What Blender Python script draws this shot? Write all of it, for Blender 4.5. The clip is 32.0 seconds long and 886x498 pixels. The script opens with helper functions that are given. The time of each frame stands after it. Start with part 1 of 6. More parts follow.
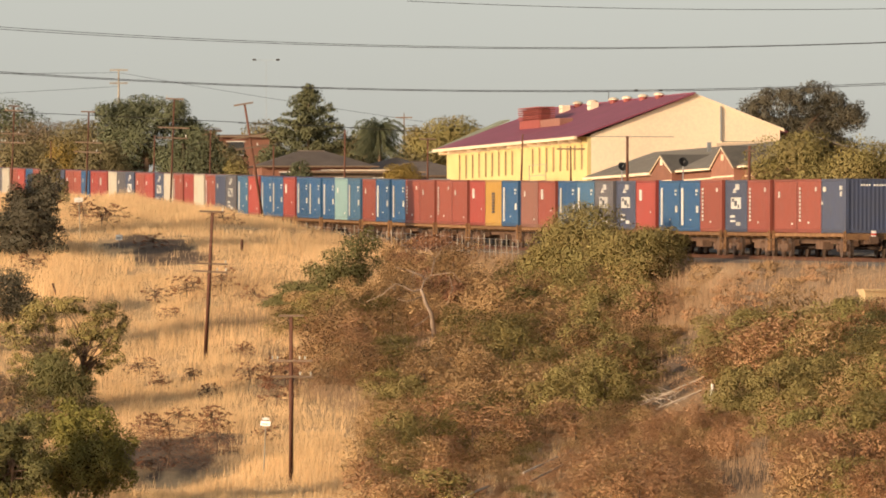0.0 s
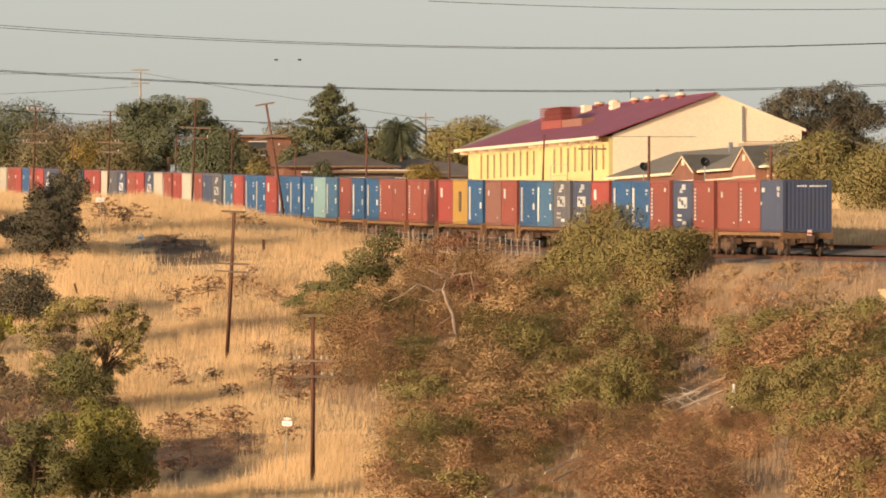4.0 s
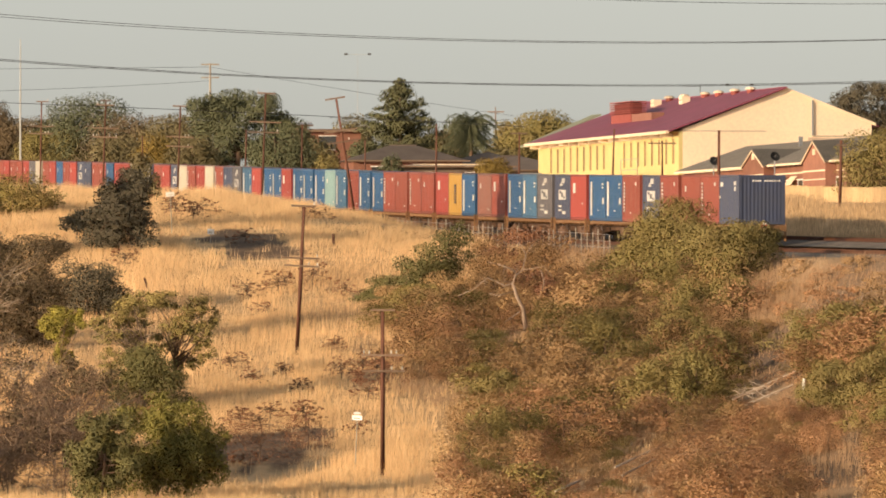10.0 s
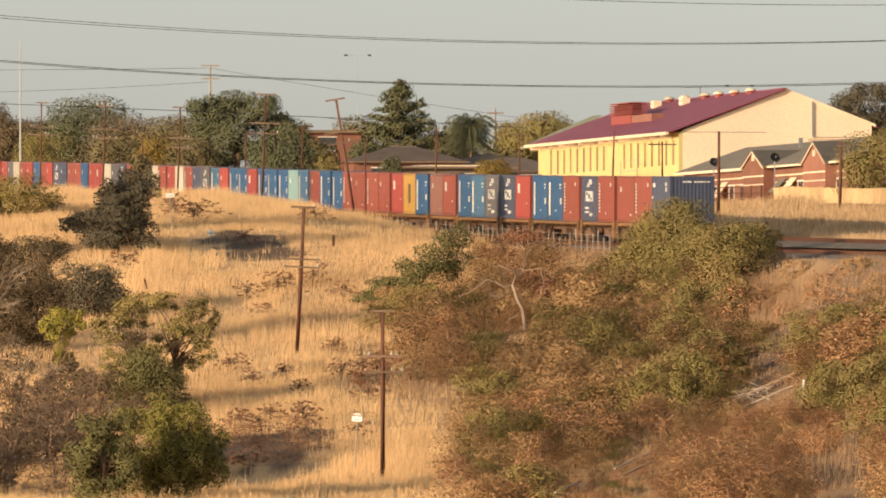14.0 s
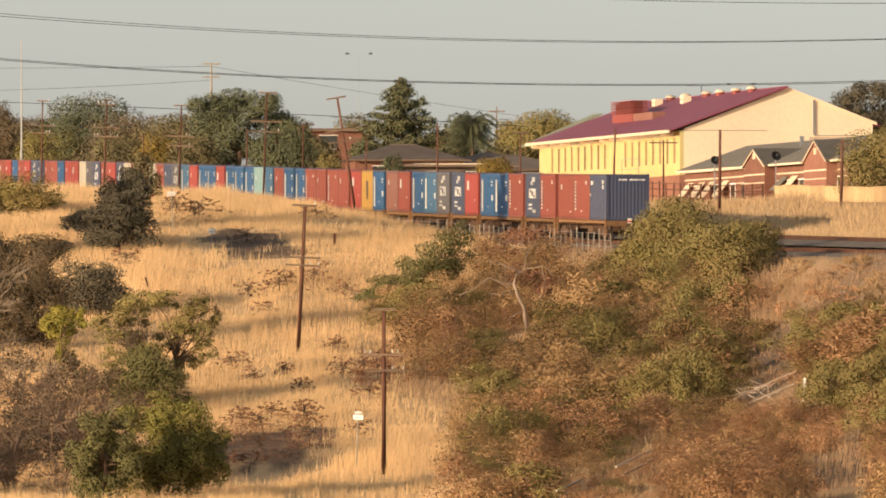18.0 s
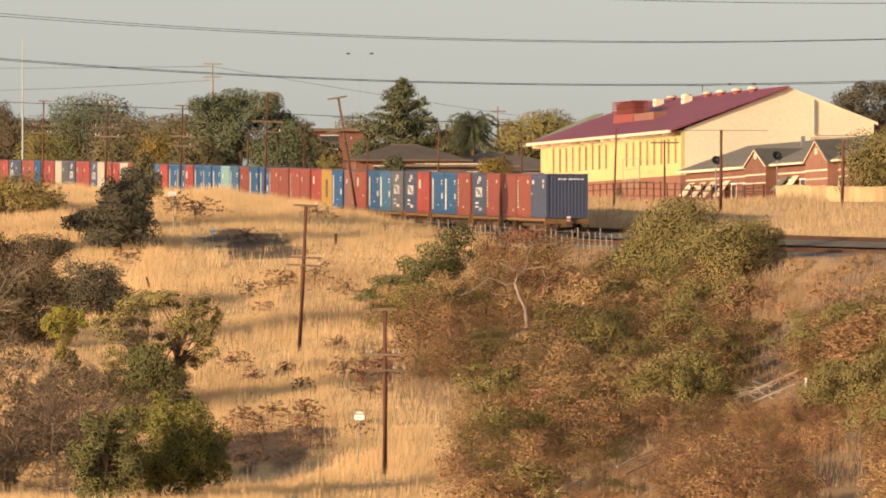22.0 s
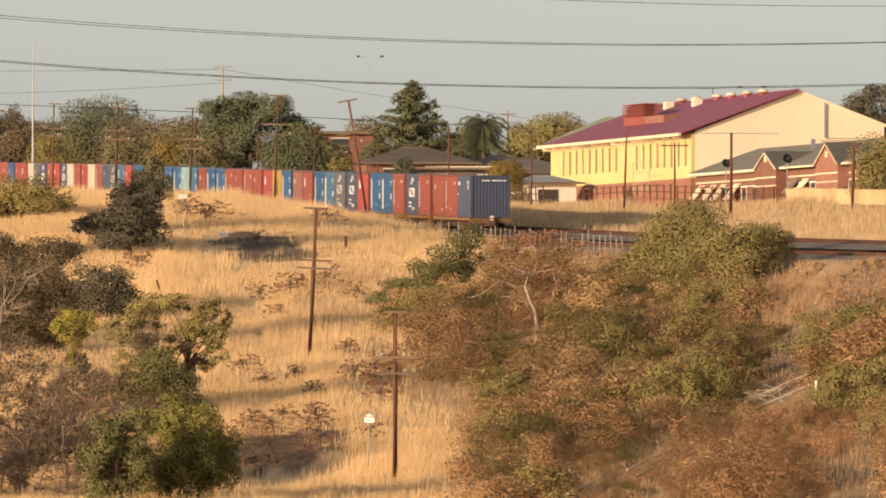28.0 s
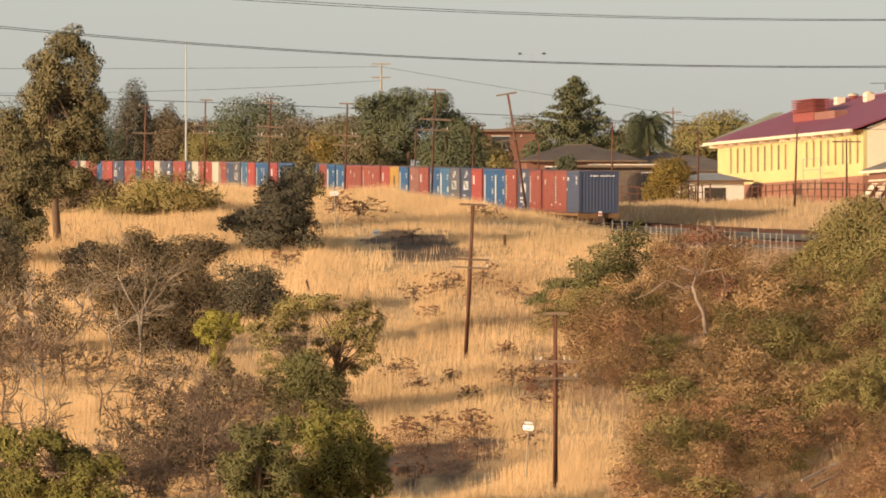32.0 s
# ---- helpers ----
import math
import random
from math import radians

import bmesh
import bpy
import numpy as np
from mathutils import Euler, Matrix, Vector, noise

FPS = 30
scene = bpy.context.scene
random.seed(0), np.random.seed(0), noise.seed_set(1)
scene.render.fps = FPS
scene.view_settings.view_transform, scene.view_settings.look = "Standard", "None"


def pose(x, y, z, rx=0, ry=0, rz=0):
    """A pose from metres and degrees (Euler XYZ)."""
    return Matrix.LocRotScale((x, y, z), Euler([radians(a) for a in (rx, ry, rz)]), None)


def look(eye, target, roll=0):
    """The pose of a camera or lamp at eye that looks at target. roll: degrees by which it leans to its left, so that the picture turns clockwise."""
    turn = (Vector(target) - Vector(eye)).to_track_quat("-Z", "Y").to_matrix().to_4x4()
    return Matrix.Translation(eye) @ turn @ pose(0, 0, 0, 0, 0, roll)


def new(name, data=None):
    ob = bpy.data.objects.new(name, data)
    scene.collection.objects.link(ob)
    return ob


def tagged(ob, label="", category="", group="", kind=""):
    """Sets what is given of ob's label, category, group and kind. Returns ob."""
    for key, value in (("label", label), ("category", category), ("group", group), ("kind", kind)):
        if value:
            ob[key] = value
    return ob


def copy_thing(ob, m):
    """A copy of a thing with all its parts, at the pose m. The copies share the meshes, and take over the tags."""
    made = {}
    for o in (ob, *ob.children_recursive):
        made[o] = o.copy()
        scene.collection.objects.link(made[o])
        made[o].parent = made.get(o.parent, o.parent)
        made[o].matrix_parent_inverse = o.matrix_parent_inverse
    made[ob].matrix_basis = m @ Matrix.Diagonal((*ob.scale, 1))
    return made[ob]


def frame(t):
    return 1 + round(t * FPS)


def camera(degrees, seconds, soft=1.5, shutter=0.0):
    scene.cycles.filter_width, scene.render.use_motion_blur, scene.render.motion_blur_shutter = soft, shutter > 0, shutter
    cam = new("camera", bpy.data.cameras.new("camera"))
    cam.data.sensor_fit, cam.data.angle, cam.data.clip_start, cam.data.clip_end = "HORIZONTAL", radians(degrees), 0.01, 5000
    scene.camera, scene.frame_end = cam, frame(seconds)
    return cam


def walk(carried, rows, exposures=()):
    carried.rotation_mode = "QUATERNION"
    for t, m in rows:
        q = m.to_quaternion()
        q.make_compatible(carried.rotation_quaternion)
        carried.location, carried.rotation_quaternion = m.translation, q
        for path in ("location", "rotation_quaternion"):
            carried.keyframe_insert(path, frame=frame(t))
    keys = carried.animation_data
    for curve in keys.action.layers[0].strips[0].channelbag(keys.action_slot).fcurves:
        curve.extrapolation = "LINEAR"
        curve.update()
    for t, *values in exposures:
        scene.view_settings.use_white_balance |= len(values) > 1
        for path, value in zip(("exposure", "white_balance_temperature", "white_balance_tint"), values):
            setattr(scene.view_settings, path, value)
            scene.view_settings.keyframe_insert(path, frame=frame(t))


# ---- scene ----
import functools

# Plan: the camera stands at the origin on the near side of a valley and looks north (+y) with a long lens.
# Rise and bearing of far things are given in sight units of 1/20000 of their distance.
F = 20000.0
cam = camera(math.degrees(2 * math.atan(784 / F)), 32.0, soft=1.8)
PAN = (
    (0, -0.4698, 0.5414), (0.5, -0.3781, 0.5414), (1, -0.3724, 0.5414), (1.5, -0.3638, 0.5443),
    (2, -0.3696, 0.5357), (2.5, -0.3696, 0.5414), (3, -0.3638, 0.5357), (3.5, -0.361, 0.5414),
    (5.5, -0.338, 0.5414), (6, -0.106, 0.5414), (6.5, 0.0229, 0.5414), (7, 0, 0.5243), (7.5, -0.0057, 0.5185),
    (8, 0, 0.5185), (8.5, 0, 0.5185), (9, 0, 0.5185), (9.5, 0, 0.5099), (10, -0.0057, 0.5128),
    (10.5, -0.0057, 0.5185), (11, -0.0057, 0.5128), (11.5, -0.0057, 0.5128), (12, 0, 0.5128),
    (12.5, -0.0086, 0.5128), (13, 0, 0.5099), (13.5, -0.0057, 0.5128), (14, -0.0057, 0.5185),
    (14.5, -0.0086, 0.5128), (16.5, 0, 0.5099), (17, 0, 0.5128), (17.5, -0.0057, 0.5128), (18, 0, 0.5099),
    (18.5, -0.0057, 0.5099), (19, -0.0086, 0.5128), (19.5, 0, 0.5128), (20, 0.0057, 0.5128),
    (20.5, 0.0086, 0.5013), (21, 0.0086, 0.5099), (21.5, 0.0086, 0.5099), (22, 0.0057, 0.5099),
    (22.5, 0.0057, 0.5099), (23, 0, 0.5099), (23.5, 0.0057, 0.5099), (24, 0.0057, 0.5099),
    (24.5, 0.0057, 0.5099), (25, 0.0086, 0.5128), (25.5, 0.0143, 0.5128), (27.5, 0.0086, 0.5128),
    (28, 0.0573, 0.5243), (28.5, 0.0716, 0.5243), (29, 0.106, 0.5271), (29.5, 0.4899, 0.5243),
    (30, 0.7734, 0.5329), (30.5, 0.7992, 0.5414), (31, 0.7935, 0.55), (31.5, 0.7906, 0.55),
    (31.7, 0.7906, 0.55), (31.8, 0.811, 0.5486), (31.9, 0.849, 0.546), (32, 0.8874, 0.5432),
)


def push_in(t):
    """How far the camera has gone forward when the shot closes up at its very end."""
    return max(0.0, t - 31.2) * 35.0


WALK_ROWS = PAN + tuple((t, 0.7906, 0.55) for t in (31.2, 31.3, 31.4, 31.6))
walk(cam, [(t, pose(0, push_in(t), 0, 90 + up, 0, turn)) for t, turn, up in sorted(WALK_ROWS)])

# ---- light ----
SUN_AZ, SUN_EL = radians(-126), radians(9.5)      # the sun stands low, behind the camera and to its left
sun_dir = Vector((math.sin(SUN_AZ) * math.cos(SUN_EL), math.cos(SUN_AZ) * math.cos(SUN_EL), math.sin(SUN_EL)))
sun = new("sun", bpy.data.lights.new("sun", "SUN"))
sun.data.energy, sun.data.angle, sun.data.color = 5.4, radians(0.6), (1.0, 0.73, 0.45)
sun.matrix_world = look(sun_dir * 100, (0, 0, 0))
world = bpy.data.worlds.new("world")
scene.world = world
world.use_nodes = True
wn, wl = world.node_tree.nodes, world.node_tree.links
sky = wn.new("ShaderNodeTexSky")
sky.sky_type, sky.sun_disc, sky.sun_elevation, sky.sun_rotation = "NISHITA", False, SUN_EL, SUN_AZ
sky.air_density, sky.dust_density, sky.ozone_density, sky.altitude = 1.0, 1.0, 1.0, 50
haze = wn.new("ShaderNodeHueSaturation")          # a pale, hazy evening sky
haze.inputs["Saturation"].default_value = 0.25
wl.new(sky.outputs[0], haze.inputs["Color"])
wn["Background"].inputs["Strength"].default_value = 0.16
tone = wn.new("ShaderNodeMix")
tone.data_type, tone.blend_type = "RGBA", "MULTIPLY"
tone.inputs["Factor"].default_value = 1.0
tone.inputs[7].default_value = (0.945, 0.97, 0.978, 1)
wl.new(haze.outputs[0], tone.inputs[6])
wl.new(tone.outputs[2], wn["Background"].inputs["Color"])
scene.view_settings.exposure = 0.0


# ---- materials ----
def link(nt, a, b):
    nt.links.new(a, b)


def mat(name, base, rough=0.8, metal=0.0, alt=None, scale=4.0, fine=40.0, bump=0.15, island=False, spec=0.3, vary=0.25, obj=False):
    """Two tones mixed by noise at two scales, a little relief, and a change from piece to piece."""
    m = bpy.data.materials.new(name)
    m.use_nodes = True
    nt = m.node_tree
    n = nt.nodes
    b = n["Principled BSDF"]
    b.inputs["Roughness"].default_value, b.inputs["Metallic"].default_value = rough, metal
    b.inputs["Specular IOR Level"].default_value = spec
    alt = alt or tuple(c * 0.7 for c in base)
    pos = n.new("ShaderNodeTexCoord").outputs["Object"] if obj else n.new("ShaderNodeNewGeometry").outputs["Position"]
    big, small = n.new("ShaderNodeTexNoise"), n.new("ShaderNodeTexNoise")
    for tex, k in ((big, scale), (small, fine)):
        tex.inputs["Scale"].default_value, tex.inputs["Detail"].default_value = k, 4
        link(nt, pos, tex.inputs["Vector"])
    add = n.new("ShaderNodeMath")
    add.operation = "MULTIPLY_ADD"
    add.inputs[1].default_value = 0.5
    link(nt, small.outputs["Fac"], add.inputs[0])
    half = n.new("ShaderNodeMath")
    half.operation = "MULTIPLY"
    half.inputs[1].default_value = 0.5
    link(nt, big.outputs["Fac"], half.inputs[0])
    link(nt, half.outputs[0], add.inputs[2])
    ramp = n.new("ShaderNodeValToRGB")
    ramp.color_ramp.elements[0].position, ramp.color_ramp.elements[1].position = 0.38, 0.62
    ramp.color_ramp.elements[0].color, ramp.color_ramp.elements[1].color = (*alt, 1), (*base, 1)
    link(nt, add.outputs[0], ramp.inputs["Fac"])
    hsv = n.new("ShaderNodeHueSaturation")
    link(nt, ramp.outputs["Color"], hsv.inputs["Color"])
    rnd = n.new("ShaderNodeNewGeometry").outputs["Random Per Island"] if island else n.new("ShaderNodeObjectInfo").outputs["Random"]
    rng = n.new("ShaderNodeMapRange")
    rng.inputs["To Min"].default_value, rng.inputs["To Max"].default_value = 1 - vary, 1 + vary
    link(nt, rnd, rng.inputs["Value"])
    link(nt, rng.outputs[0], hsv.inputs["Value"])
    link(nt, hsv.outputs["Color"], b.inputs["Base Color"])
    if bump:
        bp = n.new("ShaderNodeBump")
        bp.inputs["Strength"].default_value, bp.inputs["Distance"].default_value = bump, 0.02
        link(nt, add.outputs[0], bp.inputs["Height"])
        link(nt, bp.outputs[0], b.inputs["Normal"])
    return m


def leafy(name, base, alt, scale=0.5, vary=0.13, rough=0.75, glow=0.2):
    m = mat(name, base, rough, 0, alt, scale, 6.0, 0, True, 0.15, vary)
    nt = m.node_tree
    b, out = nt.nodes["Principled BSDF"], nt.nodes["Material Output"]
    tr, mix = nt.nodes.new("ShaderNodeBsdfTranslucent"), nt.nodes.new("ShaderNodeMixShader")
    mix.inputs[0].default_value = glow
    link(nt, b.inputs["Base Color"].links[0].from_socket, tr.inputs["Color"])
    link(nt, b.outputs[0], mix.inputs[1])
    link(nt, tr.outputs[0], mix.inputs[2])
    link(nt, mix.outputs[0], out.inputs["Surface"])
    return m


M_GRASS = leafy("dry_grass", (0.875, 0.61, 0.335), (0.70, 0.475, 0.255), 0.12, 0.14, glow=0.3)
M_GRASS_GREY = leafy("grey_grass", (0.62, 0.435, 0.255), (0.47, 0.325, 0.19), 0.2, 0.3)
M_GRASS_TAN = leafy("tan_grass", (0.47, 0.315, 0.185), (0.34, 0.215, 0.13), 0.25, 0.2)
M_SOIL = mat("soil", (0.73, 0.495, 0.27), 0.95, 0, (0.58, 0.375, 0.2), 0.15, 3.0, 0.4, spec=0.1)
mixer = M_SOIL.node_tree.nodes.new("ShaderNodeMix")       # bare dirt, gravel and the hollows' painted shade where the ground says so
mixer.data_type = "RGBA"
worn = M_SOIL.node_tree.nodes.new("ShaderNodeAttribute")
worn.attribute_name = "bare"
tint = next(n for n in M_SOIL.node_tree.nodes if n.type == "HUE_SAT")
came = tint.inputs["Color"].links[0].from_socket
gravel = M_SOIL.node_tree.nodes.new("ShaderNodeTexNoise")
gravel.inputs["Scale"].default_value, gravel.inputs["Detail"].default_value = 5.0, 6
stones = M_SOIL.node_tree.nodes.new("ShaderNodeValToRGB")
# stone tones kept dark enough to carry the painted shade of the hollows
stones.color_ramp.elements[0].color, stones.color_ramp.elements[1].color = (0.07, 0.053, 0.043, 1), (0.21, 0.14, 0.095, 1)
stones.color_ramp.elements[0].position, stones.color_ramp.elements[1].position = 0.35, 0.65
link(M_SOIL.node_tree, M_SOIL.node_tree.nodes.new("ShaderNodeNewGeometry").outputs["Position"], gravel.inputs["Vector"])
link(M_SOIL.node_tree, gravel.outputs["Fac"], stones.inputs["Fac"])
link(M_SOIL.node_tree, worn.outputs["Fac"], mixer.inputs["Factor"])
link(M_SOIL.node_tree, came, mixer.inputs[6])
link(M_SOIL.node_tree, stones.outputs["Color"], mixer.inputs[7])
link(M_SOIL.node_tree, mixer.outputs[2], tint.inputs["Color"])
M_BALLAST = mat("ballast", (0.27, 0.22, 0.18), 0.95, 0, (0.13, 0.11, 0.09), 1.5, 14.0, 0.8, spec=0.1)
M_RAIL = mat("rusty_rail", (0.20, 0.09, 0.05), 0.6, 0.5, (0.12, 0.05, 0.03), 3, 30)
M_SLEEPER = mat("sleeper", (0.16, 0.11, 0.08), 0.9, 0, (0.09, 0.06, 0.05), 3, 30)
M_POLE = mat("stained_pole", (0.15, 0.064, 0.04), 0.85, 0, (0.10, 0.045, 0.03), 2, 20, obj=True)
M_ARM = mat("weathered_arm", (0.24, 0.17, 0.115), 0.85, 0, (0.16, 0.10, 0.07), 4, 30)
M_INSUL = mat("white_insulator", (0.66, 0.62, 0.55), 0.35, 0, (0.5, 0.46, 0.4), 20, 60, 0)
M_WIRE = mat("wire", (0.05, 0.05, 0.055), 0.6, 0.3, (0.04, 0.04, 0.04), 1, 5, 0)
M_GREYWOOD = mat("grey_wood", (0.46, 0.40, 0.32), 0.9, 0, (0.3, 0.26, 0.2), 3, 25, 0.4)
M_BARK = mat("bark", (0.22, 0.14, 0.09), 0.9, 0, (0.11, 0.07, 0.05), 3, 25, 0.5)
M_PALEBARK = mat("pale_bark", (0.50, 0.40, 0.30), 0.85, 0, (0.3, 0.23, 0.17), 2, 20, 0.4)
M_DEADWOOD = mat("bleached_wood", (0.58, 0.47, 0.37), 0.85, 0, (0.44, 0.35, 0.27), 2, 20, 0.4)
M_SNAG = mat("grey_snag", (0.36, 0.265, 0.20), 0.9, 0, (0.24, 0.175, 0.13), 2, 20, 0.4)
M_WHITE = mat("white_paint", (0.82, 0.80, 0.76), 0.5, 0, (0.72, 0.69, 0.64), 4, 40, 0.05)
M_GALV = mat("galvanised", (0.52, 0.52, 0.52), 0.5, 0.6, (0.4, 0.4, 0.4), 4, 40, 0.05)

# ---- plan of the track ----
TX, TY = 14.28, 602.0          # a point of the track where the last container's corner stands at 13 s


def track_x(y):
    d = min(max(y - TY, -260.0), 620.0)
    e = max(d - 60.0, 0.0) / 100.0
    return TX - 0.142 * d + 6e-5 * d * d + 0.0846 * e ** 2 - 0.1796 * e ** 3 + 0.01633 * e ** 4 - 0.125 * max(y - TY - 620.0, 0.0)


RAIL_Y = (300, 470, 533, 555, 602, 657, 698, 764, 827, 931, 1050, 1300, 1700)
RAIL_Z = (2.5, 3.9, 4.58, 4.88, 5.56, 6.46, 7.17, 8.45, 9.68, 11.75, 13.94, 18.2, 19.5)


def smooth(a, b, v):
    k = min(max((v - a) / (b - a), 0.0), 1.0)
    return k * k * (3 - 2 * k)


@functools.lru_cache(maxsize=None)
def rail_z(y):
    return sum(float(np.interp(y + e, RAIL_Y, RAIL_Z)) for e in (-30, -15, 0, 15, 30)) / 5


DROP_Y = (0, 60, 300, 395, 468, 500, 541, 577, 624, 666, 707, 770, 832, 936, 1100)
DROP = (3.0, 8.5, 11.0, 10.8, 10.5, 9.9, 7.8, 5.4, 1.3, -1.7, -2.7, -2.3, -1.5, -0.6, 0.0)


@functools.lru_cache(maxsize=None)
def drop_at(y):
    return sum(float(np.interp(y + e, DROP_Y, DROP)) for e in (-14, -7, 0, 7, 14)) / 5


HOLLOWS = ((-10.6, 640, 2.0, 9, 0.15), (-8.6, 503, 2.0, 9, 1.25), (-6.2, 508, 1.5, 7, 0.95), (-2.0, 655, 3.0, 7, 0.55), (-3.5, 480, 3.0, 5, 0.55), (-17.0, 545, 4.0, 9, 0.55), (-14, 600, 5, 8, 0.55))


def ground(x, y):
    """Height of the land: the rail bench, the slope that falls from it towards the valley, the bank behind."""
    u = (x - track_x(y)) * 0.99
    base = rail_z(y) - 0.32
    if u < 0:
        reach = max(0.0, -u - 3.2)
        z = base - 0.12 * min(reach, 1.0) - drop_at(y) * (1 - math.exp(-max(0.0, reach - 0.8) / (8.3 if drop_at(y) > 0 else 4.5)))
    else:
        z = base + 0.5 * smooth(1.6, 3.2, u) + float(np.interp(y, (690, 800, 900), (1.5, 0.8, 0.6))) * smooth(7.0, 20.0, u)
    for px0, py0, rx0, ry0, deep in HOLLOWS:
        z -= deep * math.exp(-((x - px0) / rx0) ** 2 - ((y - py0) / ry0) ** 2)
    rough = 0.25 * noise.noise((x * 0.11, y * 0.035, 3.1)) + 0.5 * noise.noise((x * 0.04, y * 0.012, 7.7))
    return z + rough * smooth(3.5, 9.0, abs(u))


def spot(a, d, b=None, sink=0.0):
    """Place at bearing a (sight units from due north) and distance d: on the ground, or at rise b."""
    x = a / F * d
    return Vector((x, d, (b / F * d) if b is not None else ground(x, d) - sink))


def foot(a, b, near=430.0, far=760.0):
    """Place on the ground that is seen at bearing a and rise b."""
    d = near
    while d < far and ground(a / F * d, d) < b / F * d:
        d += 2.0
    while d > near - 40 and ground(a / F * d, d) > b / F * d:
        d -= 0.25
    return d


# ---- mesh helpers ----
def mesh_ob(name, verts, faces, material=None, parent=None, label=""):
    me = bpy.data.meshes.new(name)
    me.from_pydata(verts, [], faces)
    me.update()
    ob = new(name, me)
    if material:
        me.materials.append(material)
    if parent:
        ob.parent = parent
    if label:
        ob["label"] = label
    return ob


def part(name, bm, material, parent=None, label="", flat=True):
    me = bpy.data.meshes.new(name)
    bm.to_mesh(me)
    bm.free()
    if not flat:
        for p in me.polygons:
            p.use_smooth = True
    me.materials.append(material)
    ob = new(name, me)
    if parent:
        ob.parent = parent
    if label:
        ob["label"] = label
    return ob


def box(bm, x0, x1, y0, y1, z0, z1, m=None):
    co = [(x, y, z) for z in (z0, z1) for y in (y0, y1) for x in (x0, x1)]
    v = [bm.verts.new(m @ Vector(c) if m else c) for c in co]
    for f in ((0, 2, 3, 1), (4, 5, 7, 6), (0, 1, 5, 4), (2, 6, 7, 3), (0, 4, 6, 2), (1, 3, 7, 5)):
        bm.faces.new([v[i] for i in f])


def boxes(*args):
    bm = bmesh.new()
    for a in args:
        box(bm, *a)
    return bm


def tube(bm, pts, radii, sides=6, cap=True):
    """A tapered tube through points."""
    rings = []
    for i, p in enumerate(pts):
        p = Vector(p)
        d = Vector(pts[min(i + 1, len(pts) - 1)]) - Vector(pts[max(i - 1, 0)])
        q = d.to_track_quat("Z", "Y")
        r = radii[i] if isinstance(radii, (list, tuple)) else radii
        rings.append([bm.verts.new(p + q @ Vector((r * math.cos(2 * math.pi * k / sides), r * math.sin(2 * math.pi * k / sides), 0))) for k in range(sides)])
    for a, b in zip(rings, rings[1:]):
        for k in range(sides):
            bm.faces.new((a[k], a[(k + 1) % sides], b[(k + 1) % sides], b[k]))
    if cap:
        bm.faces.new(rings[-1])
        bm.faces.new(rings[0][::-1])


def empty(name, m, label="", category="", group=""):
    e = new(name)
    e.empty_display_size = 0.3
    e.matrix_basis = m
    return tagged(e, label, category, group)


# ---- ground ----
def grid_lines(parts):
    out = []
    for a, b, n in parts:
        out += list(np.linspace(a, b, n, endpoint=False))
    return out + [parts[-1][1]]


gx = grid_lines(((-4000, -400, 10), (-400, -70, 22), (-70, -32, 36), (-32, 32, 168), (32, 70, 36), (70, 400, 22), (400, 4000, 10)))
gy = grid_lines(((-1500, -100, 6), (-100, 400, 26), (400, 760, 210), (760, 1100, 60), (1100, 1800, 30), (1800, 6000, 12)))
gv = [(x, y, ground(x, y)) for y in gy for x in gx]
gn = len(gx)
gf = [(j * gn + i, j * gn + i + 1, (j + 1) * gn + i + 1, (j + 1) * gn + i) for j in range(len(gy) - 1) for i in range(gn - 1)]
land = mesh_ob("ground", gv, gf, M_SOIL)
land.data.polygons.foreach_set("use_smooth", [True] * len(land.data.polygons))


# dark patches, bare soil with hollow shade painted in: centre and half sizes
BARE_SHADED = [(-4.5, 480, 2.5, 4)]
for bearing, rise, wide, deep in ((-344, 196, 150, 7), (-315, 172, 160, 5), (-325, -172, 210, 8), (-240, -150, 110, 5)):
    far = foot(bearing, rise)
    BARE_SHADED.append((bearing / F * far, far, wide / 2 / F * far, deep))


def bare_or_shaded(x, y):
    """1 on the gravelly track bench and the worn embankment, near 1 in the painted dark hollows, 0 on the grassy hill.
    """
    u = x - track_x(y)
    bench = smooth(-9.0 if y < 560 else -5.2, -3.5, u) * smooth(9.0, 5.0, u)
    bank = smooth(-30.0, -16.0, u) * smooth(600.0, 560.0, y) * (1 if u < 0 else 0)
    for px0, py0, rx0, ry0 in BARE_SHADED:
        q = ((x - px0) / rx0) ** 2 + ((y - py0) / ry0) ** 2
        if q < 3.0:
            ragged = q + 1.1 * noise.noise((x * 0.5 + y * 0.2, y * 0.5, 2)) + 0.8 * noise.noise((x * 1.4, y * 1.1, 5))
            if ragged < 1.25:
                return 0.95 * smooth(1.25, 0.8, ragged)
    return min(1.0, max(bench * smooth(720, 640, y), bank) * (0.75 + 0.5 * noise.noise((x * 0.2, y * 0.05, 4))))


bare_shade_map = land.data.attributes.new("bare", "FLOAT", "POINT")
bare_shade_map.data.foreach_set("value", [bare_or_shaded(x, y) if 400 < y < 800 and abs(x) < 70 else 0.0 for x, y, _ in gv])
tagged(land, "dry hillside soil falling from the railway into a valley", "ground", kind="structure")


# ---- railway ----
def track_frame(y):
    """Matrix on the rail level at north distance y, local y along the track."""
    turn = math.atan2(track_x(y - 1) - track_x(y + 1), 2.0)
    rise = math.atan2(rail_z(y + 6) - rail_z(y - 6), 12.0)
    return pose(track_x(y), y, rail_z(y), math.degrees(rise), 0, math.degrees(turn))


